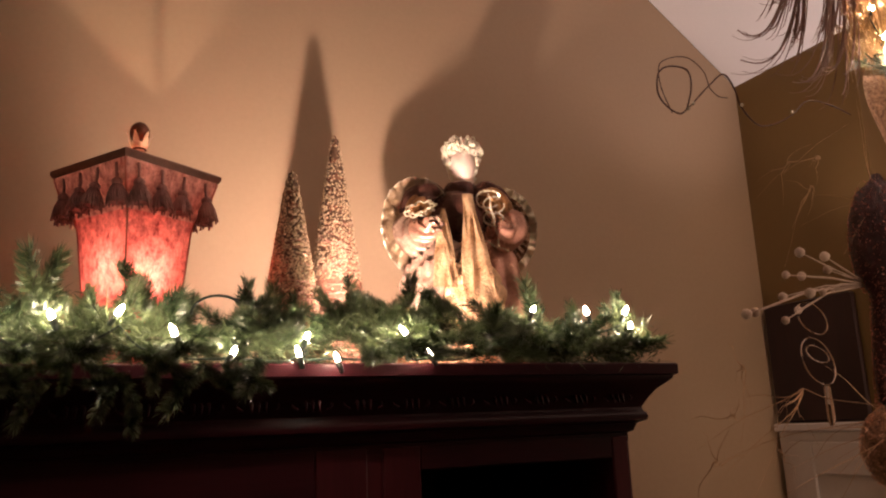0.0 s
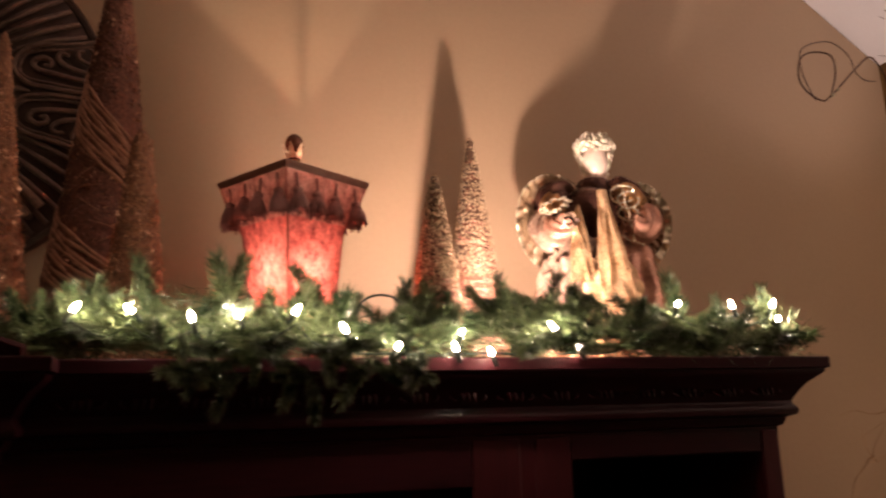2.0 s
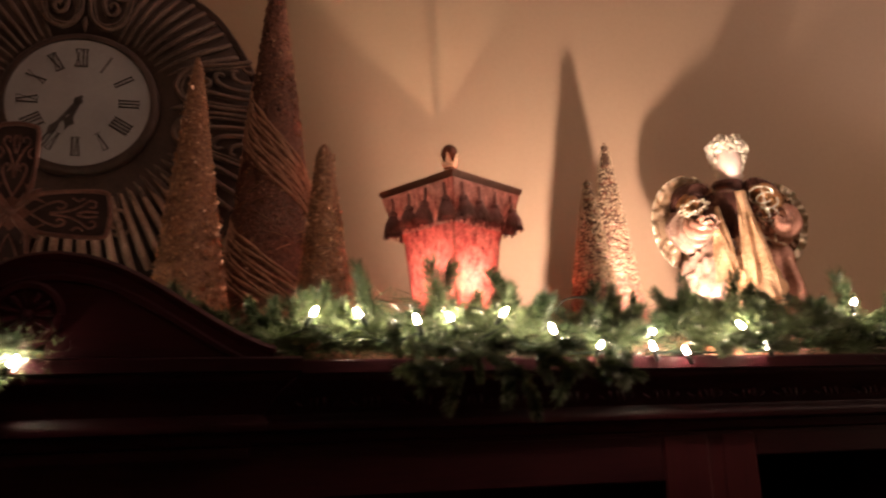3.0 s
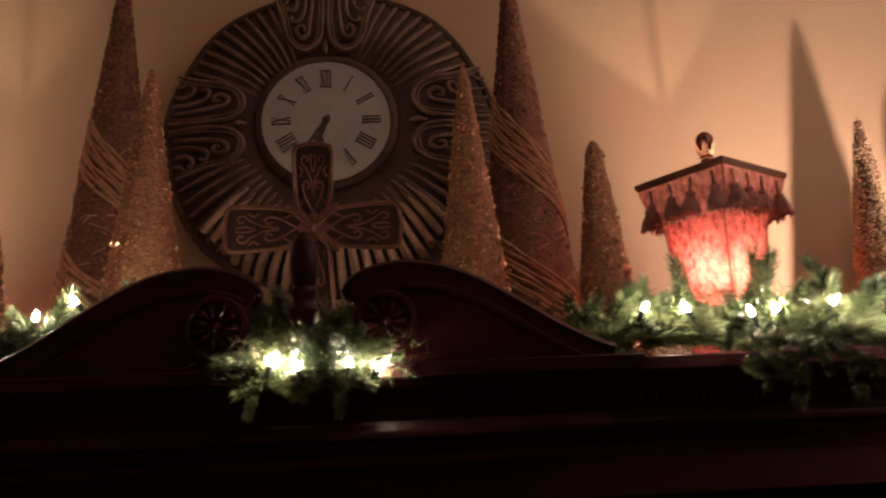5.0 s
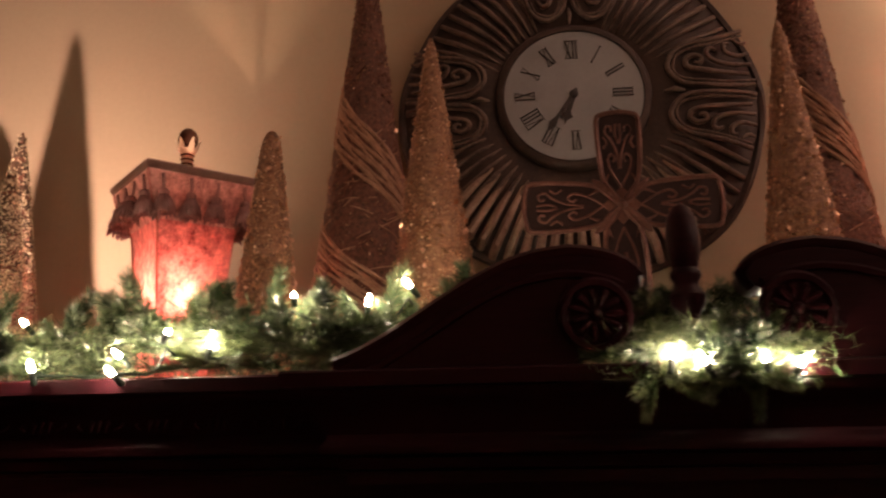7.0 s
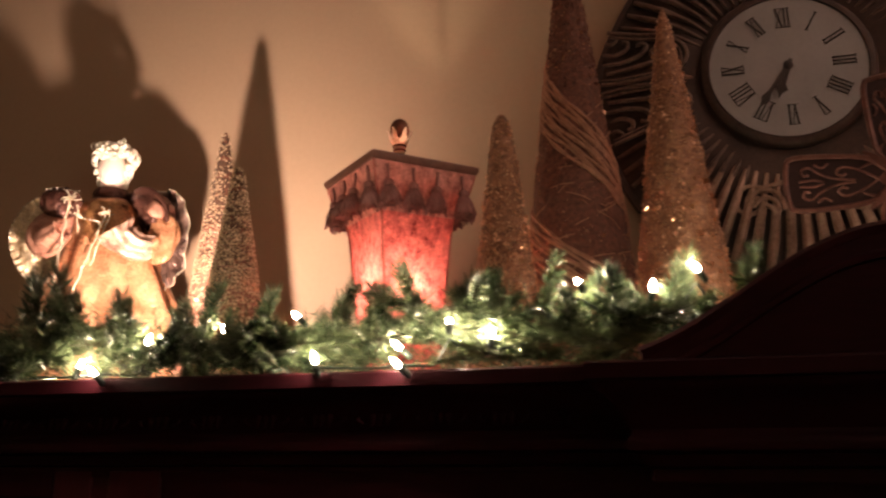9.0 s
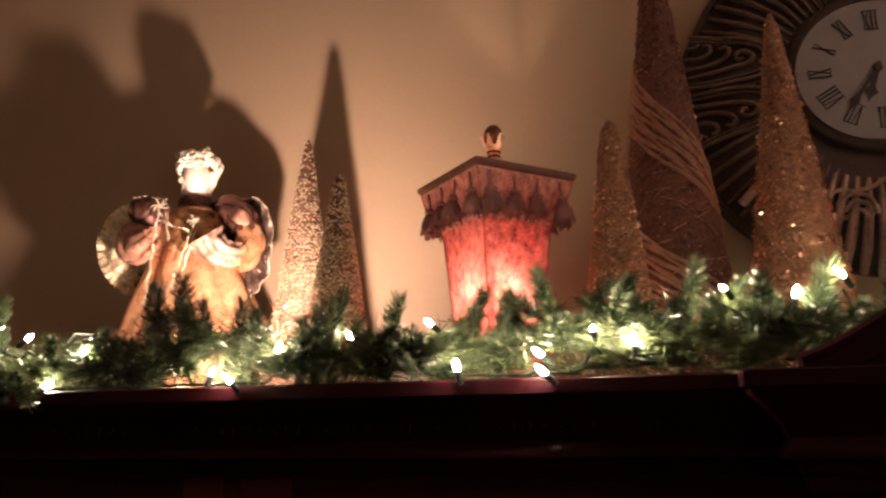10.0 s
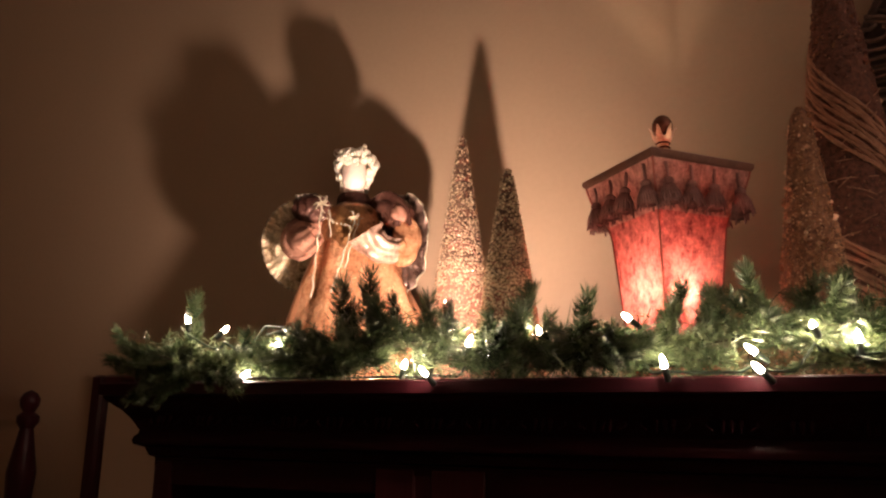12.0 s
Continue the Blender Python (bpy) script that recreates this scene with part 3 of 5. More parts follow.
# a scroll pair: loops rounded towards the dial, with leaves curling inside them
VOLUTES = []
for hand in (-1, 1):
    for name, r0, r1, pts in (("volute", 0.0032, 0.0053, ((0.336, 0.010), (0.29, 0.006), (0.24, 0.007), (0.200, 0.014), (0.176, 0.040), (0.182, 0.068), (0.212, 0.088), (0.262, 0.099), (0.318, 0.117))),
                              ("volute", 0.0018, 0.0030, ((0.336, 0.019), (0.29, 0.015), (0.24, 0.016), (0.200, 0.023), (0.185, 0.040), (0.191, 0.065), (0.212, 0.079), (0.262, 0.090), (0.318, 0.108))),
                              ("leaf", 0.0026, 0.0054, ((0.325, 0.030), (0.285, 0.032), (0.245, 0.036), (0.215, 0.042), (0.208, 0.056), (0.222, 0.066), (0.238, 0.060), (0.234, 0.050), (0.225, 0.052))),
                              ("leaf", 0.0024, 0.0050, ((0.330, 0.050), (0.295, 0.048), (0.262, 0.055), (0.248, 0.070), (0.255, 0.080), (0.266, 0.076))),
                              ("leaf", 0.0022, 0.0046, ((0.329, 0.072), (0.305, 0.066), (0.284, 0.074), (0.282, 0.088), (0.292, 0.090))),
                              ("leaf", 0.0020, 0.0040, ((0.325, 0.094), (0.312, 0.090), (0.300, 0.098)))):
        g = Geo()
        carve(g, [(x, hand * z) for x, z in bow(pts)], r0, r1)
        VOLUTES.append((name, g.mesh(name, [CARVED])))
g = Geo()
g.tube([(0.166, -0.052, 0), (0.185, -0.060, 0), (0.205, -0.052, 0)], [0.002, 0.006, 0.002], 6)
BUD = g.mesh("scroll", [CARVED])
for k in range(8):
    if k == 6:
        continue
    if k % 2 == 0:
        reach = 0.98 * rim_radius(radians(45 * k)) / 0.345
        bud = part("scroll", BUD, None, clock, turn=(0, -45 * k, 0), at=(0, 0, 0))
        bud.scale = (reach, 1, reach)
        for name, me in VOLUTES:
            part(name, me, None, bud)
    else:
        for j in range(-4, 5):
            ray = part("ray", RAY, None, clock, turn=(0, -45 * k + j * 5.2, 0), at=(0, 0.0015 * abs(j), 0))
            ray.scale = (0.985 * rim_radius(radians(45 * k - j * 5.2)) / 0.348, 1, 1)
# paler than the case resin: glow from the garland bulbs put into its colour
SHELLM = material("worn_lit_gilt_resin", (0.30, 0.17, 0.12), 0.40, 0.25, 0.35, 16, 150, 0.4, 0.002, (0.55, 0.36, 0.27))
g = Geo()
for hand in (-1, 1):
    for k, r in enumerate((0.030, 0.021, 0.012)):
        line = [(hand * (0.062 + r * math.cos(radians(q))), -0.262 - 0.004 * k + r * 1.15 * math.sin(radians(q))) for q in range(20, 200, 15)]
        g.tube([(x, -0.066, z) for x, z in line], 0.0042, 6)
    line = [(0, -0.195), (hand * 0.03, -0.215), (hand * 0.06, -0.222)] + spiral(hand * 0.085, -0.248, 0.030, 0.007, 90, 1.2, -hand)
    g.tube([(x, -0.060, z) for x, z in line], [0.004] * len(line), 6)
shell = part("shell_ornament", g, SHELLM, clock, "worn carved shell at the foot of the clock, coloured paler as if lit")
for k in range(-10, 11):
    a = radians(k * 4.3)
    c, s = math.sin(a), -math.cos(a)
    g = Geo()
    g.tube([(q * c, y, 0.035 + q * s) for q, y in ((0.235, -0.050), (0.30, -0.062), (0.36, -0.058), (0.405 - 0.0006 * k * k, -0.036))], [0.004, 0.0075, 0.0092, 0.0075], 8)
    part("flute", g, SHELLM, shell)

# ---- standing cross ----
cross = thing("standing_cross", "ornate dark metal cross with pierced scrollwork on a stand", "cross", (0.027, -0.470, TOP))
HUB = 0.227


def arm_shape(length, w0, w1):
    return [(0.0, w0), (length * 0.75, w1), (length * 0.93, w1 * 1.02), (length, w1 * 0.62), (length, -w1 * 0.62), (length * 0.93, -w1 * 1.02), (length * 0.75, -w1), (0.0, -w0)]


for angle, length in ((0, 0.126), (90, 0.127), (180, 0.126), (270, 0.16)):
    c, s = math.cos(radians(angle)), math.sin(radians(angle))
    slim = 0.84 if angle % 180 else 1.0

    def turned(x, z, y=-0.006):
        z = z * slim
        return (x * c - z * s, y, HUB + x * s + z * c)

    shape = [(x * c - z * s, HUB + x * s + z * c) for x, z in arm_shape(length, 0.022 * slim, 0.033 * slim)]
    g = Geo()
    g.slab(shape, -0.004, 0.004)
    arm = part("arm", g, CROSSIN, cross)
    g = Geo()
    for hand in (-1, 1):
        edge = bow([(0.0, 0.0), (0.018, hand * 0.014), (0.034, hand * 0.0265), (length * 0.55, hand * 0.032), (length * 0.93, hand * 0.033), (length, hand * 0.022), (length * 1.02, 0.0)])
        g.tube([turned(x, z) for x, z in edge], 0.0034, 6)
    part("frame", g, CROSSM, arm)
    g = Geo()
    for hand in (-1, 1):
        for pts in (((0.024, 0.0), (0.045, 0.013), (0.062, 0.018), (0.070, 0.012), (0.064, 0.007), (0.059, 0.010)),
                    ((0.050, 0.001), (0.072, 0.004), (0.090, 0.012), (0.100, 0.020), (0.109, 0.017), (0.107, 0.010), (0.101, 0.011)),
                    ((0.078, 0.024), (0.086, 0.019), (0.094, 0.024)), ((0.085, 0.001), (0.097, 0.004), (0.112, 0.003))):
            g.tube([turned(x * length / 0.126, hand * z, -0.005) for x, z in bow(pts)], 0.0017, 5)
    part("scrollwork", g, CROSSM, arm)
g = Geo()
g.ball((0, -0.006, HUB), (0.007, 0.006, 0.007), 10, 6)
g.slab([(0.026, HUB), (0.0, HUB + 0.026), (-0.026, HUB), (0.0, HUB - 0.026)], -0.0045, 0.0035)
hub_ = part("hub", g, CROSSM, cross)
for a in (45, 135, 225, 315):
    c, s = math.cos(radians(a)), math.sin(radians(a))
    g = Geo()
    g.tube([(0.022 * c, -0.003, HUB + 0.022 * s), (0.038 * c, -0.004, HUB + 0.038 * s), (0.052 * c, -0.003, HUB + 0.052 * s)], [0.005, 0.0075, 0.0015], 6)
    for q in (-0.45, 0.45):
        g.tube([(0.034 * c, -0.003, HUB + 0.034 * s), (0.046 * math.cos(radians(a) + q), -0.004, HUB + 0.046 * math.sin(radians(a) + q))], [0.004, 0.001], 5)
    part("leaf", g, CROSSM, hub_)
g = Geo()
g.lathe([(0.001, 0), (0.055, 0), (0.055, 0.012), (0.030, 0.022), (0.012, 0.035), (0.012, 0.09), (0.001, 0.092)], 20)
part("stand", g, CROSSM, cross)


# ---- glitter cone trees ----
def flakes(geo, count, height, radius, seed, lo=0.0, hi=1.0, size=0.0016, core=0.0):
    rnd = random.Random(seed)
    for _ in range(count):
        u = lo + (hi - lo) * (1 - math.sqrt(rnd.random())) if lo == 0.0 else lo + (hi - lo) * rnd.random()
        a = rnd.random() * TAU
        r = radius * (1 - u) + core * min(1, (1.02 - u) * 25) + 0.0018 + 0.0025 * rnd.random()
        p = Vector((r * math.cos(a), r * math.sin(a), u * height))
        d1 = Vector((rnd.gauss(0, 1), rnd.gauss(0, 1), rnd.gauss(0, 1))).normalized()
        d2 = d1.cross(Vector((rnd.gauss(0, 1), rnd.gauss(0, 1), rnd.gauss(0, 1)))).normalized()
        s = size * (0.6 + 0.9 * rnd.random())
        i = geo.add([p + d1 * s, p + d2 * s, p - d1 * s, p - d2 * s])
        geo.face((i, i + 1, i + 2, i + 3))


def cone_body(height, radius, seed, bumps=0.05, rows=44, seg=40, blunt=0.05, core=0.004):
    prof = []
    for k in range(rows + 1):
        u = k / rows
        r = radius * (1 - u) + core
        if u > 1 - blunt:
            r *= math.sqrt(max(0.02, (1 - u) / blunt)) * 0.7 + 0.3
        prof.append((r, u * height))
    geo = Geo()
    geo.lathe(prof, seg, wob=lambda a, z: bumps * noise.noise(Vector((6 * math.cos(a) + seed, 6 * math.sin(a), z * 48))))
    return geo


def cone_tree(at, height, radius, style, label, seed):
    ob = thing("cone_tree", label, "decoration", at, group="cone trees on the cabinet")
    if style == "ribbed":
        part("cone", cone_body(height, radius, seed, 0.11), CONEDARK, ob)
        for band in (0.13, 0.43):
            for k in range(9):
                g = Geo()
                line = []
                for i in range(22):
                    a = radians(-200 + i * 12)
                    u = band + 0.0145 * k - 0.0155 * (i - 9) + 0.003 * math.sin(i * 0.9 + k * 2.3 + seed)
                    if 0.01 < u < 0.97:
                        r = radius * (1 - u) + 0.005
                        line.append((r * math.cos(a), r * math.sin(a), u * height))
                if len(line) > 3:
                    g.tube(line, [0.0033 + 0.0010 * math.sin(i * 1.9 + k) for i in range(len(line))], 6)
                    part("cord", g, CORD, ob)
        g = Geo()
        flakes(g, 1100, height, radius, seed, 0.62, 0.99, 0.0026)
        flakes(g, 1600, height, radius, seed + 1, 0.0, 0.99, 0.0018)
        flakes(g, 500, height, radius + 0.002, seed + 4, 0.0, 0.99, 0.0034)
        tagged(part("glitter", g, FLAKEDARK, ob, smooth=False), kind="stuff")
        g = Geo()
        rnd = random.Random(seed)
        for _ in range(900):
            u = 0.58 + 0.41 * rnd.random()
            a = rnd.random() * TAU
            r = radius * (1 - u) + 0.003
            g.ball((r * math.cos(a), r * math.sin(a), u * height), rnd.uniform(0.002, 0.0042), 6, 4)
        tagged(part("beading", g, CONEDARK, ob), kind="stuff")
        g = Geo()
        for k in range(70):
            u, a0 = 0.02 + 0.5 * rnd.random(), rnd.random() * TAU
            line = []
            for i in range(12):
                uu, a = u + i * 0.006 * math.cos(k), a0 + i * 0.09
                r = radius * (1 - uu) + 0.005 + 0.003 * math.sin(i * 0.8 + k)
                line.append((r * math.cos(a), r * math.sin(a), uu * height))
            g.tube(line, 0.0011, 4)
        tagged(part("loose_twine", g, CORD, ob), kind="stuff")
    elif style == "wound":
        part("cone", cone_body(height, radius, seed, 0.03), WINDING, ob)
        g = Geo()
        rnd = random.Random(seed)
        for k in range(70 if seed in (2, 4) else 230):
            u, a0, climb = 0.02 + 0.62 * rnd.random(), rnd.random() * TAU, rnd.gauss(0, 0.012)
            line, span = [], rnd.randrange(9, 20)
            for i in range(span):
                a = a0 + i * 0.13
                uu = max(0.005, u + climb * math.sin(i * 0.35) + 0.0015 * i * math.cos(k))
                r = radius * (1 - uu) + 0.0042 + 0.0022 * math.sin(math.pi * i / span)
                line.append((r * math.cos(a), r * math.sin(a), uu * height))
            g.tube(line, rnd.uniform(0.0006, 0.0012), 4)
        tagged(part("thread", g, THREAD, ob), kind="stuff")
        g = Geo()
        g.lathe([(radius * (1 - u) + 0.0046 + 0.0014 * math.sin(u * 90), u * height) for u in [0.47 + 0.0245 * k for k in range(22)]], 32, wob=lambda a, z: 0.06 * noise.noise(Vector((7 * math.cos(a), 7 * math.sin(a), z * 60))))
        part("beaded_tip", g, TIPDARK, ob, "dark bead-covered tip")
        g = Geo()
        for _ in range(4400 if seed in (2, 4) else 2900):
            u = 1 - 0.60 * math.sqrt(rnd.random()) if rnd.random() < (0.45 if seed in (2, 4) else 0.76) else 0.5 * rnd.random()
            u = min(0.985, u)
            a = rnd.random() * TAU
            r = radius * (1 - u) + (0.0058 if u > 0.46 else 0.0040)
            g.ball((r * math.cos(a), r * math.sin(a), u * height), rnd.uniform(0.0012, 0.0028), 6, 4)
        tagged(part("beading", g, BEAD, ob), kind="stuff")
        g = Geo()
        flakes(g, 1300, height, radius + 0.003, seed + 2, 0.0, 0.99, 0.0019)
        tagged(part("glitter", g, FLAKE, ob, smooth=False), kind="stuff")
    else:
        core = 0.011 if height < 0.4 else 0.006
        part("cone", cone_body(height, radius - core + 0.003, seed, 0.05, core=core), CONE, ob)
        g = Geo()
        flakes(g, 3000, height, radius - core + 0.003, seed, 0.0, 0.99, 0.0018, core - 0.003)
        flakes(g, 800, height, radius - core + 0.004, seed + 3, 0.0, 0.99, 0.0032, core - 0.003)
        tagged(part("glitter", g, FLAKE, ob, smooth=False), kind="stuff")
    return ob


cone_tree((1.058, -0.185, TOP), 0.492, 0.072, "wound", "tall rose-gold cone tree with beaded tip beside the angel", 1)
cone_tree((-1.015, -0.190, TOP), 0.494, 0.072, "wound", "tall rose-gold cone tree with beaded tip beside the angel", 2)
cone_tree((0.916, -0.400, TOP), 0.336, 0.054, "wound", "short bronze cone tree with beaded tip", 3)
cone_tree((-0.845, -0.450, TOP), 0.326, 0.053, "wound", "short bronze cone tree with beaded tip", 4)
cone_tree((0.456, -0.455, TOP), 0.355, 0.050, "glitter", "small copper glitter cone tree beside the lantern", 5)
cone_tree((-0.448, -0.473, TOP), 0.355, 0.050, "glitter", "small copper glitter cone tree beside the lantern", 6)
cone_tree((0.262, -0.440, TOP), 0.495, 0.065, "glitter", "slim gold glitter cone tree in front of the clock", 7)
cone_tree((-0.226, -0.440, TOP), 0.500, 0.072, "glitter", "slim gold glitter cone tree in front of the clock", 8)
cone_tree((0.383, -0.200, TOP), 0.840, 0.106, "ribbed", "very tall bronze cone tree with diagonal cord bands", 9)
cone_tree((-0.366, -0.195, TOP), 0.840, 0.106, "ribbed", "very tall bronze cone tree with diagonal cord bands", 10)


# ---- lanterns ----
def square(half_diag, z, k=0):
    return [(half_diag * math.cos(TAU * i / 4), half_diag * math.sin(TAU * i / 4), z) for i in range(4)]


LEVELS = [(0.060, 0.012), (0.062, 0.05), (0.066, 0.09), (0.0725, 0.15), (0.078, 0.20), (0.082, 0.235), (0.0865, 0.253)]
FLARE = [(0.0865, 0.253), (0.097, 0.270), (0.110, 0.290), (0.118, 0.312), (0.1205, 0.3225)]
g = Geo()
g.tube([(0, 0, 0.0), (0.001, 0, -0.012), (0, 0, -0.026)], 0.0026, 6)
g.ball((0, 0, -0.029), (0.0082, 0.0082, 0.0066), 10, 6)
g.lathe([(0.0060, -0.033), (0.0088, -0.038), (0.0130, -0.050), (0.0148, -0.060), (0.001, -0.057)], 14, wob=lambda a, z: 0.12 * math.sin(7 * a + z * 300))
for k in range(22):
    a, r_ = TAU * k / 22, 0.0152 + 0.0020 * math.sin(k * 2.7)
    g.tube([(0.0058 * math.cos(a), 0.0058 * math.sin(a), -0.033), (0.0118 * math.cos(a), 0.0118 * math.sin(a), -0.046), (r_ * math.cos(a + 0.1), r_ * math.sin(a + 0.1), -0.063 + 0.004 * math.sin(k * 1.9))], [0.0014, 0.0022, 0.0014], 5)
TASSELMESH = g.mesh("tassel", [TASSEL])


def lantern(at, turn):
    ob = thing("lantern", "lit red fabric lantern with tasselled brown rim and gilt finial", "lantern", at, turn, "pair of lanterns")
    for i in range(4):
        a, b = TAU * i / 4, TAU * (i + 1) / 4
        g = Geo()
        rows = []
        for h, z in LEVELS:
            p, q = Vector((h * math.cos(a), h * math.sin(a), z)), Vector((h * math.cos(b), h * math.sin(b), z))
            rows.append([p.lerp(q, k / 6) for k in range(7)])
        g.rings(rows, close=False, caps=False)
        part("panel", g, SHADE, ob)
        g = Geo()
        rows = []
        for h, z in FLARE:
            p, q = Vector((h * math.cos(a), h * math.sin(a), z)), Vector((h * math.cos(b), h * math.sin(b), z))
            rows.append([p.lerp(q, k / 6) for k in range(7)])
        g.rings(rows, close=False, caps=False)
        part("valance", g, VALANCE, ob)
        g = Geo()
        g.tube([(h * math.cos(a) * 1.01, h * math.sin(a) * 1.01, z) for h, z in LEVELS + FLARE[1:]], 0.0013, 6)
        part("corner_seam", g, SEAM, ob)
        for k in range(4):
            f = (k + 0.5) / 4
            h = 0.119
            p = Vector((h * math.cos(a), h * math.sin(a), 0)).lerp(Vector((h * math.cos(b), h * math.sin(b), 0)), f)
            part("tassel", TASSELMESH, None, ob, at=(p.x, p.y, 0.315), turn=(5 * math.sin(3 * k + i), 5 * math.cos(5 * k + i), 40 * k))
    g = Geo()
    o, n_ = 0.127, 0.1195
    loops = [square(n_, 0.320), square(0.1225, 0.3195), square(o, 0.3245), square(o, 0.3305), square(0.122, 0.333), square(n_, 0.332)]
    g.rings(loops + [loops[0]], caps=False)
    part("rim", g, RIM, ob, "dark brown square rim")
    g = Geo()
    for i in range(4):
        a = TAU * i / 4
        g.tube([(0.120 * math.cos(a), 0.120 * math.sin(a), 0.327), (0.05 * math.cos(a), 0.05 * math.sin(a), 0.342), (0, 0, 0.347)], 0.0032, 6)
    part("spider", g, BRASS, ob)
    g = Geo()
    g.lathe([(0.001, 0), (0.012, 0.0), (0.012, 0.004), (0.008, 0.008), (0.0095, 0.012), (0.008, 0.016), (0.0095, 0.020), (0.008, 0.024), (0.0125, 0.031), (0.0135, 0.036), (0.001, 0.036)], 20)
    fin = part("finial", g, PEARL, ob, "cream and gilt finial cup", at=(0, 0, 0.346 if at[0] > 0 else 0.353))
    for z, r in ((0.0105, 0.0092), (0.0185, 0.0092), (0.026, 0.0096)):
        g = Geo()
        g.tube([(r * math.cos(TAU * i / 20), r * math.sin(TAU * i / 20), z) for i in range(21)], 0.0017, 6)
        part("ring", g, DARKEGG, fin)
    for k in range(6):
        g = Geo()
        rows_ = []
        for q in range(9):
            u = q / 8
            r_, w = 0.0130 + 0.0040 * math.sin(u * 2.4) + 0.006 * max(0.0, u - 0.70) / 0.30, 0.0054 * math.cos(1.40 * u)
            rows_.append([Matrix.Rotation(TAU * k / 6 + 0.3, 3, "Z") @ Vector((r_ - 0.10 * e * e * 0.008, w * e, 0.032 + 0.020 * u)) for e in (-1, -0.5, 0, 0.5, 1)])
        back = [[Vector((p.x * 0.93, p.y * 0.93, p.z)) for p in row][::-1] for row in rows_]
        g.rings([a_ + b_ for a_, b_ in zip(rows_, back)])
        part("petal", g, PEARL, fin)
    g = Geo()
    g.ball((0, 0, 0.054), (0.0156, 0.0156, 0.0185), 16, 12)
    part("egg", g, DARKEGG, fin, "dark bronze egg")
    g = Geo()
    g.rings([square(0.066, 0.0), square(0.068, 0.006), square(0.062, 0.012), square(0.03, 0.012)])
    part("base", g, RIM, ob)
    g = Geo()
    g.lathe([(0.001, 0.012), (0.012, 0.012), (0.012, 0.10), (0.009, 0.118), (0.001, 0.119)], 12)
    part("lamp_holder", g, BRASS, ob)
    g = Geo()
    g.ball((0, 0, 0), (0.012, 0.012, 0.018), 14, 10)
    part("lamp_bulb", g, LAMPGLOW, ob, "frosted bulb leaning in the shade", at=(0.018 * math.cos(radians(turn)), -0.018 * math.sin(radians(turn)) - 0.006, 0.156))
    return ob


for lx, ly, turn, lz in LANTERNS:
    lantern((lx, ly, TOP), turn)


# ---- angel dolls ----
def ridge(p):
    """Sharp creases of crumpled cloth, about 0 to 1."""
    return 1 - 2 * abs(noise.noise(p))


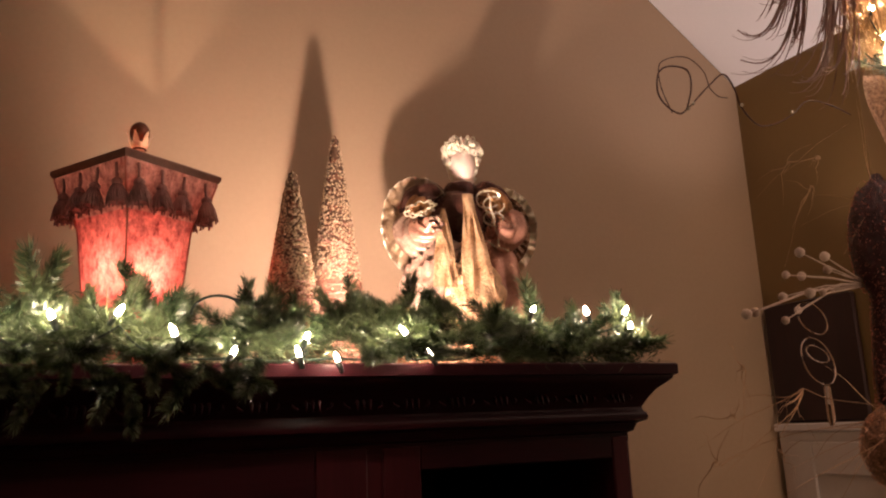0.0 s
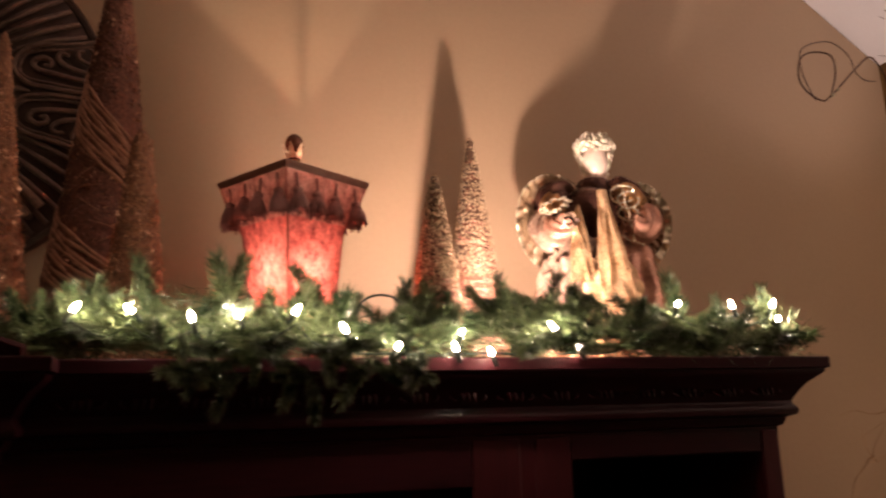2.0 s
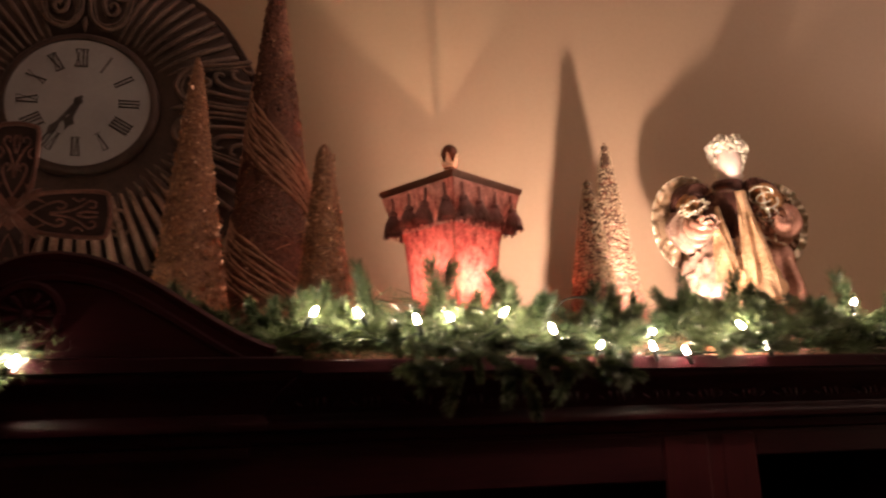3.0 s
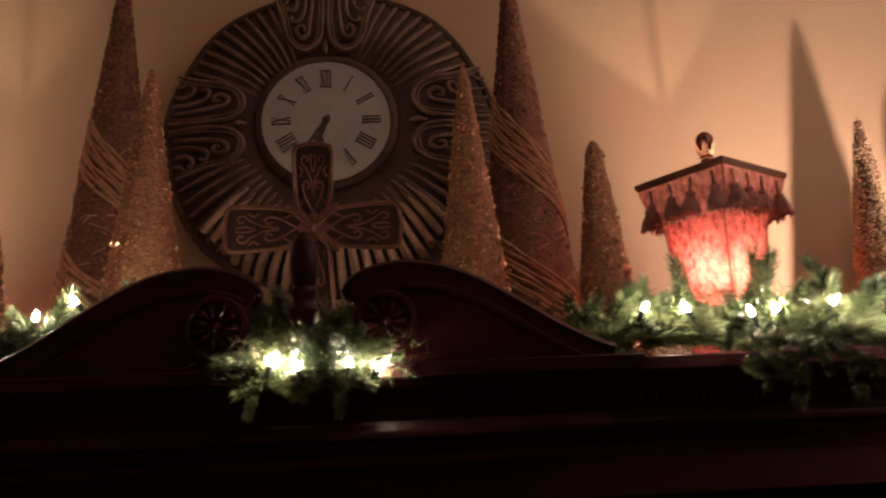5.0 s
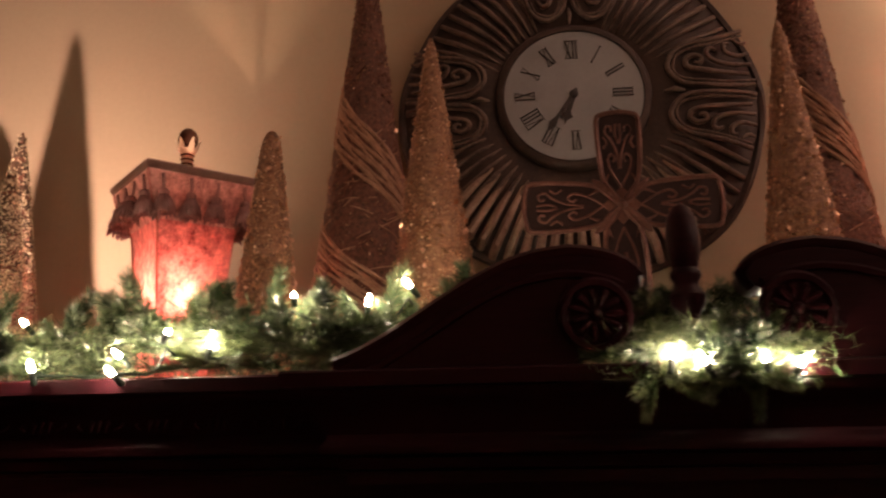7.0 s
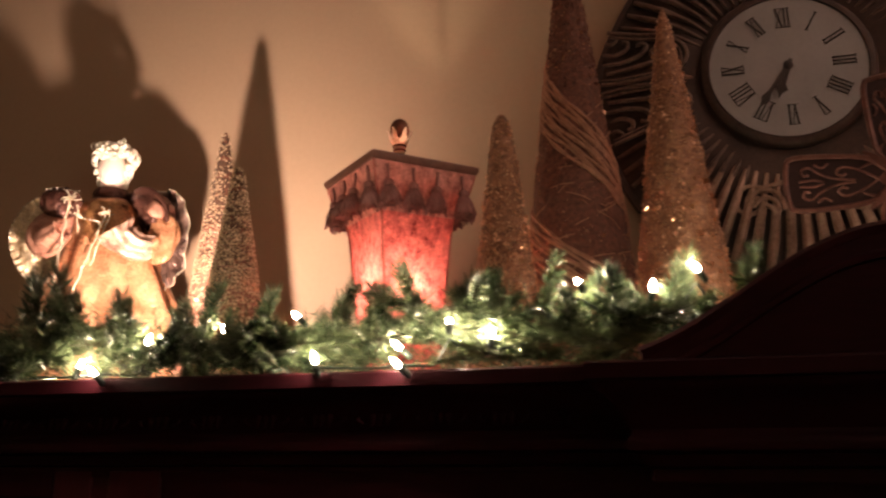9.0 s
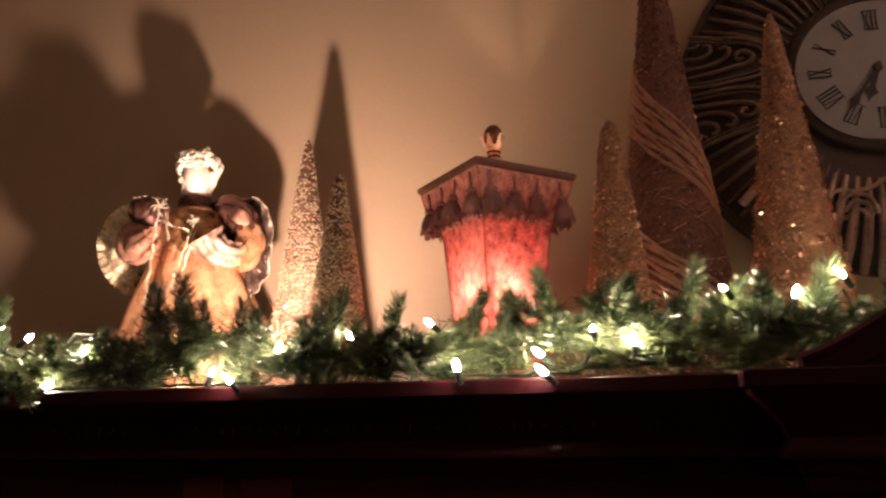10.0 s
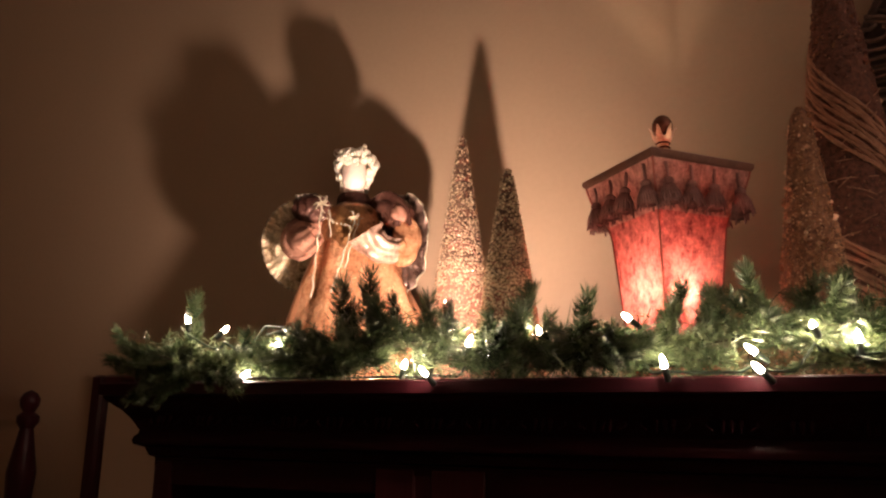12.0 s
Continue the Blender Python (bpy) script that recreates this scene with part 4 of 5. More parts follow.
def doll_mesh(gilt):
    """One angel doll; gilt: the one with the gold bodice and the leafed wing, else the one with the pointed gold panels."""
    g = Geo()
    seed = 3.7 if gilt else 0.0
    rows, seg = 26, 120
    start = []
    for k in range(rows + 1):
        u = k / rows
        lp = []
        for i in range(seg):
            a = TAU * i / seg
            c, s = math.cos(a), math.sin(a)
            r = (0.168 - 0.114 * u ** 1.1) if gilt else (0.126 - 0.066 * u)
            fold = (1 - 0.75 * u) * (0.020 * noise.noise(Vector((2.6 * c + seed, 2.6 * s, 0.7 * u))) + 0.010 * math.cos(9 * a + 2.0 * u + seed))
            fold += 0.009 * (1 - 0.5 * u) * (ridge(Vector((3.4 * c + seed, 3.4 * s, 3.4 * u))) - 0.4)
            lp.append(((r + fold) * c + (0.012 * (1 - u) if gilt else 0.0), 0.70 * (r + fold) * s, (0.335 if gilt else 0.300) * u))
        start.append(g.add(lp))
    for r0, r1 in zip(start, start[1:]):
        for i in range(seg):
            j = (i + 1) % seg
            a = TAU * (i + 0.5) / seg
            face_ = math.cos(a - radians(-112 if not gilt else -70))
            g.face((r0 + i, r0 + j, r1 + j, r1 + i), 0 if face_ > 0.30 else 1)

    def puff(at, rad, mat, turn_=0.0, deep=0.16, scale=1.5, n_a=56, n_p=26):
        """A bunched puff of satin with a few soft folds."""
        loops = []
        q = Matrix.Rotation(turn_, 3, "Y")
        for k in range(1, n_p):
            p = math.pi * k / n_p
            lp = []
            for i in range(n_a):
                a = TAU * i / n_a
                d = Vector((math.sin(p) * math.cos(a), math.sin(p) * math.sin(a), -math.cos(p)))
                w = 1 + 1.5 * deep * (ridge(d * scale + Vector(at) * 37) - 0.35)
                lp.append(Vector(at) + q @ Vector((rad[0] * w * d.x, rad[1] * w * d.y, rad[2] * w * d.z)))
            loops.append(lp)
        g.rings(loops, mat)

    def sleeve(path, radii, mat, pleats=7, deep=0.10, flat=0.8):
        """A cloth tube along a bent arm, gathered lengthwise, open and flared at its end."""
        pts = [Vector(p) for p in path]
        line, wide, steps = [], [], 7
        for i in range(len(pts) - 1):
            p0, p1, p2, p3 = [pts[max(0, min(len(pts) - 1, j))] for j in (i - 1, i, i + 1, i + 2)]
            for k in range(steps + (i == len(pts) - 2)):
                t = k / steps
                line.append(0.5 * (2 * p1 + (p2 - p0) * t + (2 * p0 - 5 * p1 + 4 * p2 - p3) * t * t + (3 * p1 - p0 - 3 * p2 + p3) * t ** 3))
                wide.append(radii[i] + (radii[i + 1] - radii[i]) * t * t * (3 - 2 * t))
        loops, n_a = [], 48
        for i, p in enumerate(line):
            d = (line[min(i + 1, len(line) - 1)] - line[max(i - 1, 0)]).normalized()
            side_ = d.cross(Vector((0, 1, 0.2))).normalized()
            up_ = side_.cross(d).normalized()
            lp = []
            for k in range(n_a):
                a = TAU * k / n_a
                w = wide[i] * (1 + deep * math.cos(pleats * a + 0.25 * i + pts[0].x * 30) + 0.22 * noise.noise(Vector((1.6 * math.cos(a) + pts[0].x * 50, 1.6 * math.sin(a), 0.22 * i))))
                lp.append(p + side_ * (w * math.cos(a)) + up_ * (flat * w * math.sin(a)))
            loops.append(lp)
        inner = [[line[-1].lerp(q_, 0.72) for q_ in loops[-1]], [line[-3].lerp(q_, 0.6) for q_ in loops[-3]]]
        g.rings(loops + inner, mat)

    def ruffle(at, rx, rz, mat, waves, thick=0.0038, tip=0.0):
        """A gathered cuff: a wavy ring of cloth."""
        for f in (1.0, 0.78):
            line = []
            for i in range(61):
                a = TAU * i / 60
                w = f * (1 + 0.12 * math.sin(waves * a))
                line.append((at[0] + rx * w * math.cos(a), at[1] - 0.006 * math.cos(waves * a) - 0.010 * (1 - f) / 0.22, at[2] + rz * w * math.sin(a) + tip * math.cos(a)))
            g.tube(line, [thick * (1 + 0.35 * math.sin(i * 1.7)) for i in range(61)], 6, mat)

    def wing(sx, yaw, cx, cz, rx, rz, body, rim, pleats, cy=0.034):
        """A rounded wing of crumpled foil with a pleated rim."""
        n_ = 121
        turn_ = Matrix.Rotation(sx * yaw, 3, "Z")

        def at(u, i):
            a = radians(-95 + 275 * i / (n_ - 1))
            c, s = math.cos(a), math.sin(a)
            crush = 0.016 * u * noise.noise(Vector((c * u * 3 + sx * 9 + seed, s * u * 3, 2.0))) + 0.007 * ridge(Vector((c * u * 5 + sx * 4, s * u * 5, 5.0 + seed)))
            pleat = 0.0036 * math.sin(i * pleats) * max(0.0, (u - 0.74) / 0.26)
            p = turn_ @ Vector((sx * u * (rx if c > 0 else 0.070) * c, crush * (1 - max(0, u - 0.7)) + pleat, u * rz * s * (1.0 if s > 0 else 1.12)))
            return (p.x + sx * cx, p.y + cy, p.z + cz)

        g.rings([[at(k / 12, i) for i in range(n_)] for k in range(11)], body, close=False, caps=False)
        g.rings([[at(0.833 + 0.167 * k / 4, i) for i in range(n_)] for k in range(5)], rim, close=False, caps=False)
        g.tube([at(1.0, i) for i in range(n_)], [0.0015 + 0.0007 * math.sin(i * 2.4) for i in range(n_)], 5, 7)

    def beads(p0, p1, n_, size=0.0021, sway=0.0012):
        for k in range(n_):
            u = k / (n_ - 1)
            p = Vector(p0).lerp(Vector(p1), u)
            g.ball((p.x + sway * math.sin(k * 0.7), p.y, p.z), size, 6, 4, 7)

    def bow_knot(at, size):
        for k in range(11):
            a = TAU * k / 11 + 0.2
            r_ = 0.8 * size * (0.8 + 0.5 * math.sin(k * 2.6))
            g.tube([at, (at[0] + 0.6 * r_ * math.cos(a), at[1] - 0.004, at[2] + 0.6 * r_ * math.sin(a)), (at[0] + r_ * math.cos(a + 0.3), at[1] - 0.001, at[2] + r_ * math.sin(a + 0.3))], [0.0010, 0.0015, 0.0006], 5, 7)

    hx = 0.0 if gilt else 0.015
    # bodice and collar
    g.lathe([(0.046, 0.245), (0.050, 0.27), (0.056, 0.30), (0.058, 0.325), (0.050, 0.350), (0.030, 0.366)], 40, (0, 0, 0), 10 if gilt else 3, wob=lambda a, z: 0.09 * ridge(Vector((2.4 * math.cos(a), 2.4 * math.sin(a), z * 26 + seed))))
    g.lathe([(0.030, 0.356), (0.033, 0.360), (0.0325, 0.378), (0.028, 0.386), (0.022, 0.384)], 28, (0.6 * hx, 0.0, 0), 3, wob=lambda a, z: 0.025 * math.cos(14 * a))
    # head, neck and a crown of curls, wide at the top
    g.lathe([(0.023, 0.380), (0.0215, 0.392), (0.0225, 0.405)], 20, (hx, -0.002, 0), 4)
    g.ball((hx, -0.010, 0.424), (0.0245, 0.025, 0.037), 22, 16, 4)
    rnd = random.Random(5 if gilt else 15)

    def half(z):
        v = max(0.0, min(1.0, (z - 0.402) / 0.046))
        return (1.0 if gilt else 0.90) * (0.024 + 0.0145 * v * v * (3 - 2 * v) - 0.012 * max(0.0, (z - 0.462) / 0.014))

    for k in range(520):
        a, z = rnd.random() * TAU, rnd.uniform(0.398, 0.474)
        d = Vector((math.cos(a), math.sin(a)))
        if d.y < -0.42 and z < 0.440 and abs(d.x) < 0.86:
            continue
        w = half(z) * (rnd.uniform(0.86, 1.0) if z < 0.468 else math.sqrt(rnd.random()))
        g.ball((w * d.x + hx, 0.9 * w * d.y, z + 0.003 * math.sin(5 * a)), rnd.uniform(0.0034, 0.0066), 7, 5, 5, 0.5)
    for k in range(54):
        a, z = rnd.random() * TAU, rnd.uniform(0.405, 0.476)
        if math.sin(a) < -0.4 and z < 0.446:
            continue
        cx, cy, r_ = half(z) * 1.02 * math.cos(a) + hx, 0.9 * half(z) * math.sin(a), rnd.uniform(0.004, 0.0075)
        t0 = rnd.random() * TAU
        g.tube([(cx + r_ * math.cos(t0 + q * 0.75) * math.cos(a), cy + r_ * math.cos(t0 + q * 0.75) * math.sin(a), z + r_ * math.sin(t0 + q * 0.75) + 0.0006 * q) for q in range(11)], [0.0024 * (1.1 - q / 11) for q in range(11)], 5, 5)
    if gilt:
        wing(-1, -0.25, 0.094, 0.300, 0.084, 0.088, 11, 11, 1.7)
        wing(1, -0.38, 0.098, 0.300, 0.050, 0.092, 12, 12, 0.55, 0.0)
        # one arm raised to a dark, bead-crowned sleeve head, the other folded across with a pale cuff
        puff((-0.076, -0.034, 0.350), (0.034, 0.026, 0.027), 3, 0.0, 0.14)
        for k in range(30):
            a, r_ = TAU * k / 15, 0.024 if k < 15 else 0.014
            g.ball((-0.077 + 1.2 * r_ * math.cos(a), -0.036 + 0.8 * r_ * math.sin(a), 0.364 + 0.010 * rnd.random()), rnd.uniform(0.0014, 0.0026), 6, 4, 7)
        sleeve([(-0.062, -0.006, 0.322), (-0.094, -0.026, 0.302), (-0.090, -0.052, 0.272), (-0.056, -0.078, 0.290)], (0.022, 0.030, 0.028, 0.020), 2, 6)
        sleeve([(0.034, -0.004, 0.352), (0.066, -0.018, 0.356), (0.092, -0.026, 0.334), (0.096, -0.030, 0.312)], (0.018, 0.030, 0.028, 0.024), 3, 6, 0.14)
        sleeve([(0.078, -0.034, 0.350), (0.090, -0.042, 0.338), (0.094, -0.040, 0.322)], (0.010, 0.017, 0.012), 2, 5, 0.14)
        sleeve([(0.094, -0.026, 0.330), (0.106, -0.034, 0.300), (0.100, -0.044, 0.272), (0.082, -0.056, 0.262)], (0.020, 0.026, 0.027, 0.024), 0, 7)
        sleeve([(0.092, -0.054, 0.266), (0.066, -0.070, 0.264), (0.044, -0.080, 0.276), (0.032, -0.086, 0.292)], (0.020, 0.024, 0.026, 0.030), 9, 8, 0.12)
        bow_knot((-0.050, -0.072, 0.348), 0.020)
        bow_knot((0.012, -0.074, 0.322), 0.016)
        beads((-0.050, -0.076, 0.340), (-0.054, -0.112, 0.168), 44)
        beads((-0.036, -0.076, 0.334), (-0.030, -0.082, 0.285), 14)
        beads((0.012, -0.078, 0.316), (-0.020, -0.110, 0.178), 36)
        beads((0.020, -0.078, 0.318), (0.000, -0.096, 0.225), 24)
        beads((-0.046, -0.080, 0.320), (0.010, -0.082, 0.300), 16, 0.0022, 0.006)
    else:
        wing(-1, 0.10, 0.082, 0.308, 0.064, 0.090, 13, 13, 0.9, -0.020)
        wing(1, -0.10, 0.088, 0.304, 0.074, 0.088, 6, 7, 1.25)
        sleeve([(-0.026, -0.002, 0.356), (-0.056, -0.012, 0.360), (-0.080, -0.018, 0.342), (-0.082, -0.024, 0.318)], (0.016, 0.027, 0.028, 0.024), 3, 6, 0.14)
        sleeve([(-0.060, -0.024, 0.350), (-0.074, -0.034, 0.334), (-0.078, -0.038, 0.312)], (0.014, 0.022, 0.020), 10, 6, 0.12)
        sleeve([(-0.084, -0.028, 0.318), (-0.094, -0.046, 0.286), (-0.078, -0.066, 0.258), (-0.050, -0.078, 0.262)], (0.022, 0.030, 0.030, 0.022), 9, 7, 0.14)
        sleeve([(-0.092, -0.052, 0.296), (-0.086, -0.070, 0.276), (-0.064, -0.082, 0.270), (-0.048, -0.088, 0.284)], (0.014, 0.022, 0.020, 0.022), 2, 7, 0.14)
        ruffle((-0.076, -0.074, 0.318), 0.027, 0.013, 7, 8, 0.0018, 0.006)
        ruffle((-0.052, -0.090, 0.282), 0.014, 0.016, 9, 6, 0.0028)
        sleeve([(0.026, -0.002, 0.356), (0.056, -0.010, 0.358), (0.078, -0.016, 0.340), (0.082, -0.022, 0.316)], (0.016, 0.028, 0.028, 0.024), 3, 6, 0.14)
        sleeve([(0.040, -0.030, 0.350), (0.062, -0.038, 0.346), (0.078, -0.036, 0.326), (0.084, -0.034, 0.306)], (0.012, 0.022, 0.024, 0.020), 10, 6, 0.12)
        sleeve([(0.088, -0.026, 0.318), (0.096, -0.040, 0.292), (0.084, -0.056, 0.270), (0.062, -0.068, 0.276)], (0.020, 0.030, 0.028, 0.020), 2, 7, 0.14)
        for k, (cx, cz, r_) in enumerate(((0.052, 0.338, 0.022), (0.062, 0.326, 0.020), (0.060, 0.300, 0.018))):
            g.tube([(cx + r_ * math.cos(q * 0.35 + k), -0.066 - 0.004 * math.sin(q + k), cz + 0.8 * r_ * math.sin(q * 0.35 + k)) for q in range(17)], 0.0018, 5, 7)
        beads((0.052, -0.072, 0.345), (0.066, -0.080, 0.245), 26)
        beads((0.036, -0.074, 0.258), (0.082, -0.074, 0.236), 14, 0.0020, 0.003)
        sleeve([(0.060, -0.030, 0.262), (0.072, -0.034, 0.20), (0.084, -0.036, 0.10), (0.090, -0.036, 0.02)], (0.020, 0.040, 0.048, 0.054), 2, 5, 0.08)
        # hanging gold panels, pointed at the top
        for x, tilt, top, low, wide in ((-0.034, -0.008, 0.318, 0.16, 0.008), (0.012, 0.006, 0.345, 0.13, 0.010)):
            rows_ = []
            for k in range(22):
                u = k / 21
                w = 0.0035 + (0.006 if x > 0 else 0.0) + wide * min(1, max(0.0, u - (0.18 if x > 0 else 0.0)) * 2.8) * (1 - 0.2 * math.sin(math.pi * min(1, u * 1.3)) ** 4) + 0.010 * u
                rows_.append([(x + tilt * u + w * (q / 19 - 0.5) * 2, -0.072 - 0.062 * u - 0.008 * math.cos((q / 19 - 0.5) * 2.4) - 0.010 * (ridge(Vector((q * 0.14 + x * 40, u * 3.2, 1.7))) - 0.4) * min(1, 3 * u), top - (top - low) * u) for q in range(20)])
            g.rings(rows_, 8, close=False, caps=False)
        puff((-0.056, -0.068, 0.176), (0.050, 0.038, 0.078), 9, 0.3, 0.26, 2.2)
        puff((0.010, -0.074, 0.140), (0.056, 0.040, 0.068), 8, 0.0, 0.24, 2.0)
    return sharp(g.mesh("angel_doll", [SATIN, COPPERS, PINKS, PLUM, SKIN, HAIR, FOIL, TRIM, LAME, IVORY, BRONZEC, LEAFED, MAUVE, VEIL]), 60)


for gilt, at, turn, label in ((False, (1.300, -0.225, TOP), -20, "angel doll in ivory and rose satin with pointed gold panels"), (True, (-1.225, -0.225, TOP), 22, "angel doll in copper satin with gold bead cords and leafed wings")):
    ob = new("angel_doll", doll_mesh(gilt))
    ob.matrix_basis = pose(*at, 0, 0, turn) @ Matrix.Scale(1.0 if gilt else 1.042, 4)
    tagged(ob, label, "doll", "pair of angel dolls")

# ---- accent uplights behind the greenery ----
for x, y, z in UPLIGHTS:
    ob = thing("accent_light", "small black accent uplight standing on the cabinet", "lamp", (x, y, TOP), group="accent uplights")
    g = Geo()
    h = z - TOP
    g.lathe([(0.001, 0), (0.022, 0), (0.022, 0.005), (0.018, 0.008), (0.024, h - 0.006), (0.0225, h - 0.005), (0.0175, h - 0.018), (0.001, h - 0.018)], 20)
    part("housing", g, BLACKM, ob)
    g = Geo()
    g.lathe([(0.001, h - 0.0175), (0.015, h - 0.0175), (0.015, h - 0.0155), (0.001, h - 0.0145)], 16)
    part("lens", g, GLOW, ob)

# ---- pine garland with lights ----
def sprig_mesh(seed, length=0.075, needles=470):
    """A curved twig along z with needles round it."""
    rnd = random.Random(seed)
    g = Geo()
    bend = rnd.uniform(0.1, 0.35) * rnd.choice((-1, 1))
    axis = [Vector((bend * length * (k / 6) ** 2, 0.1 * length * math.sin(k), length * k / 6)) for k in range(7)]
    g.tube(axis, [0.0016 - 0.0001 * k for k in range(7)], 4, 1)
    for k in range(needles):
        u = 0.04 + 0.96 * (k + rnd.random()) / needles
        p = axis[0].lerp(axis[-1], u)
        p.x = bend * length * u ** 2
        a = rnd.random() * TAU
        tilt = radians(rnd.uniform(42, 78) - 22 * max(0, u - 0.8) / 0.2)
        d = Vector((math.sin(tilt) * math.cos(a), math.sin(tilt) * math.sin(a), math.cos(tilt)))
        n = length * rnd.uniform(0.20, 0.34) * (1 - 0.08 * u)
        w = d.cross(Vector((rnd.gauss(0, 1), rnd.gauss(0, 1), rnd.gauss(0, 1)))).normalized() * rnd.uniform(0.00038, 0.00068)
        c = d.lerp(Vector((0, 0, 1)), 0.22) * n
        i = g.add([p - w, p + w, p + d * n * 0.55 + w, p + c, p + d * n * 0.55 - w])
        g.face((i, i + 1, i + 2, i + 3, i + 4), 0)
    return g


# the four bulbs behind the pediment are added unseen to light cross and clock
LEFT = ((-1.303, -.576, 1.802), (-1.199, -.70, 1.779), (-1.140, -.70, 1.766), (-1.060, -.70, 1.744), (-1.094, -.715, 1.708), (-.888, -.705, 1.717), (-.853, -.732, 1.707),
        (-.816, -.69, 1.743), (-.745, -.655, 1.756), (-.642, -.69, 1.763), (-.603, -.732, 1.713), (-.524, -.712, 1.725), (-.519, -.733, 1.706), (-.469, -.718, 1.745), (-.431, -.70, 1.735), (-.344, -.702, 1.781), (-.273, -.665, 1.780), (-.231, -.665, 1.797), (-.155, -.60, 1.740), (-.085, -.585, 1.735))
RIGHT = ((.018, -.775, 1.706), (.042, -.779, 1.701), (.096, -.775, 1.701), (.129, -.770, 1.697), (.150, -.60, 1.735), (.225, -.60, 1.735), (.423, -.735, 1.752), (.474, -.72, 1.753), (.538, -.745, 1.742), (.588, -.70, 1.751), (.652, -.717, 1.755),
         (.702, -.745, 1.731), (.766, -.735, 1.712), (.855, -.70, 1.732), (.836, -.733, 1.711), (.880, -.734, 1.705), (.964, -.730, 1.737), (.994, -.735, 1.711), (1.168, -.696, 1.773), (1.259, -.690, 1.775), (1.328, -.69, 1.777), (1.326, -.70, 1.754))
BULBS = [Vector(p) - Vector((0, 0.010, TOP)) for p in LEFT + RIGHT]


def crowded(p, q, gap):
    """Whether the stretch from p to q runs close by a bulb."""
    p, q = Vector(p), Vector(q)
    for b in BULBS:
        if abs(b.x - p.x) < 0.12:
            u = max(0.0, min(1.0, (b - p).dot(q - p) / (q - p).length_squared))
            if (b - p.lerp(q, u)).length < gap:
                return True
    return False


KINDS = [sprig_mesh(40 + k, 0.062 + 0.006 * k) for k in range(6)]
SPRIGS = [k.mesh("sprig", [PINE, TWIG], False) for k in KINDS]
THICKET, placed = Geo(), []
garland = thing("pine_garland", "artificial green pine garland draped along the cabinet top", "garland", (0, 0, TOP))


def spine(x):
    """The middle of the garland over the cabinet: depth and height above the top."""
    away = min(1.0, max(0.0, (0.36 - abs(x - 0.045)) / 0.10))
    y = -0.672 + 0.010 * math.sin(x * 9) + 0.05 * away
    z = 0.034 + 0.010 * math.sin(x * 13 + 1) + 0.012 * away
    return y, z


g = Geo()
g.tube([(x, *spine(x)) for x in [-1.30 + 0.02 * k for k in range(134)]], 0.005, 5)
part("stem", g, TWIG, garland)
rnd = random.Random(11)


def aim(d, roll):
    q = Vector(d).to_track_quat("Z", "Y").to_matrix().to_4x4()
    return q @ Matrix.Rotation(roll, 4, "Z")


def put_sprig(p, d, size=1.0):
    reach = p[0] + Vector(d).normalized().x * 0.085 * size
    if reach > 1.362 or reach < (-1.29 if p[1] < -0.70 else -1.345):
        return
    if crowded(p, Vector(p) + Vector(d).normalized() * 0.085 * size, 0.019):
        size *= 0.5
        if crowded(p, Vector(p) + Vector(d).normalized() * 0.085 * size, 0.012):
            return
    m = Matrix.Translation(p) @ aim(d, rnd.random() * TAU) @ Matrix.Scale(size, 4)
    which = rnd.randrange(6)
    placed.append(which)
    if len(placed) <= 290:
        ob = new("sprig", SPRIGS[which])
        ob.parent = garland
        ob.matrix_basis = m
        return
    kind = KINDS[which]
    n0 = THICKET.add([m @ Vector(v) for v in kind.v])
    THICKET.f.extend(tuple(n0 + i for i in f) for f in kind.f)
    THICKET.m.extend(kind.m)


# tall upright tips
for x, h in ((-1.221, .116), (-0.998, .115), (-0.954, .116), (-0.874, .091), (-0.800, .090), (-0.766, .100), (-0.695, .102), (-0.600, .109), (-0.567, .095),
             (0.669, .134), (0.786, .107), (0.938, .089), (0.997, .112), (1.190, .106), (1.333, .114), (-0.176, .125), (0.419, .096), (0.267, .099)):
    lean = rnd.uniform(-0.25, 0.25)
    put_sprig((x - lean * 0.05, -0.662, h - 0.076), (lean, 0.0, 1), 0.95)
    put_sprig((x - lean * 0.08, -0.660, h - 0.100), (lean * 0.5, rnd.uniform(-0.3, 0.3), 1), 0.8)
# sprays that hang over the cornice
for x0, x1, n, drop in ((0.51, 0.80, 38, 0.030), (0.92, 0.99, 4, 0.002), (-0.64, -0.61, 2, -0.012), (-1.225, -1.12, 13, 0.014)):
    for k in range(n):
        x = x0 + (x1 - x0) * (k + rnd.random()) / n
        edge = -0.735 if abs(x - 0.045) > 0.12 else -0.752
        f = math.sin(math.pi * min(1, max(0.15, (x - x0) / (x1 - x0))))
        z = rnd.uniform(-drop * f, 0.025)
        put_sprig((x, edge - rnd.uniform(0.0, 0.02), z), (rnd.uniform(-0.9, 0.9), -0.35, rnd.uniform(-0.75, 0.15)), rnd.uniform(0.5, 0.8))
for k in range(6):
    put_sprig((-1.315, -0.66 + 0.02 * k, rnd.uniform(0.0, 0.04)), (-1, rnd.uniform(-0.5, 0.3), rnd.uniform(-0.4, 0.5)), 0.8)
for k in range(12):
    x = rnd.uniform(0.035, 0.12) if k % 3 else rnd.uniform(-0.01, 0.03)
    put_sprig((x, -0.735, rnd.uniform(0.0, 0.02)), (rnd.uniform(-0.9, 0.9), -0.3, rnd.uniform(0.0, 0.5)), rnd.uniform(0.45, 0.62))
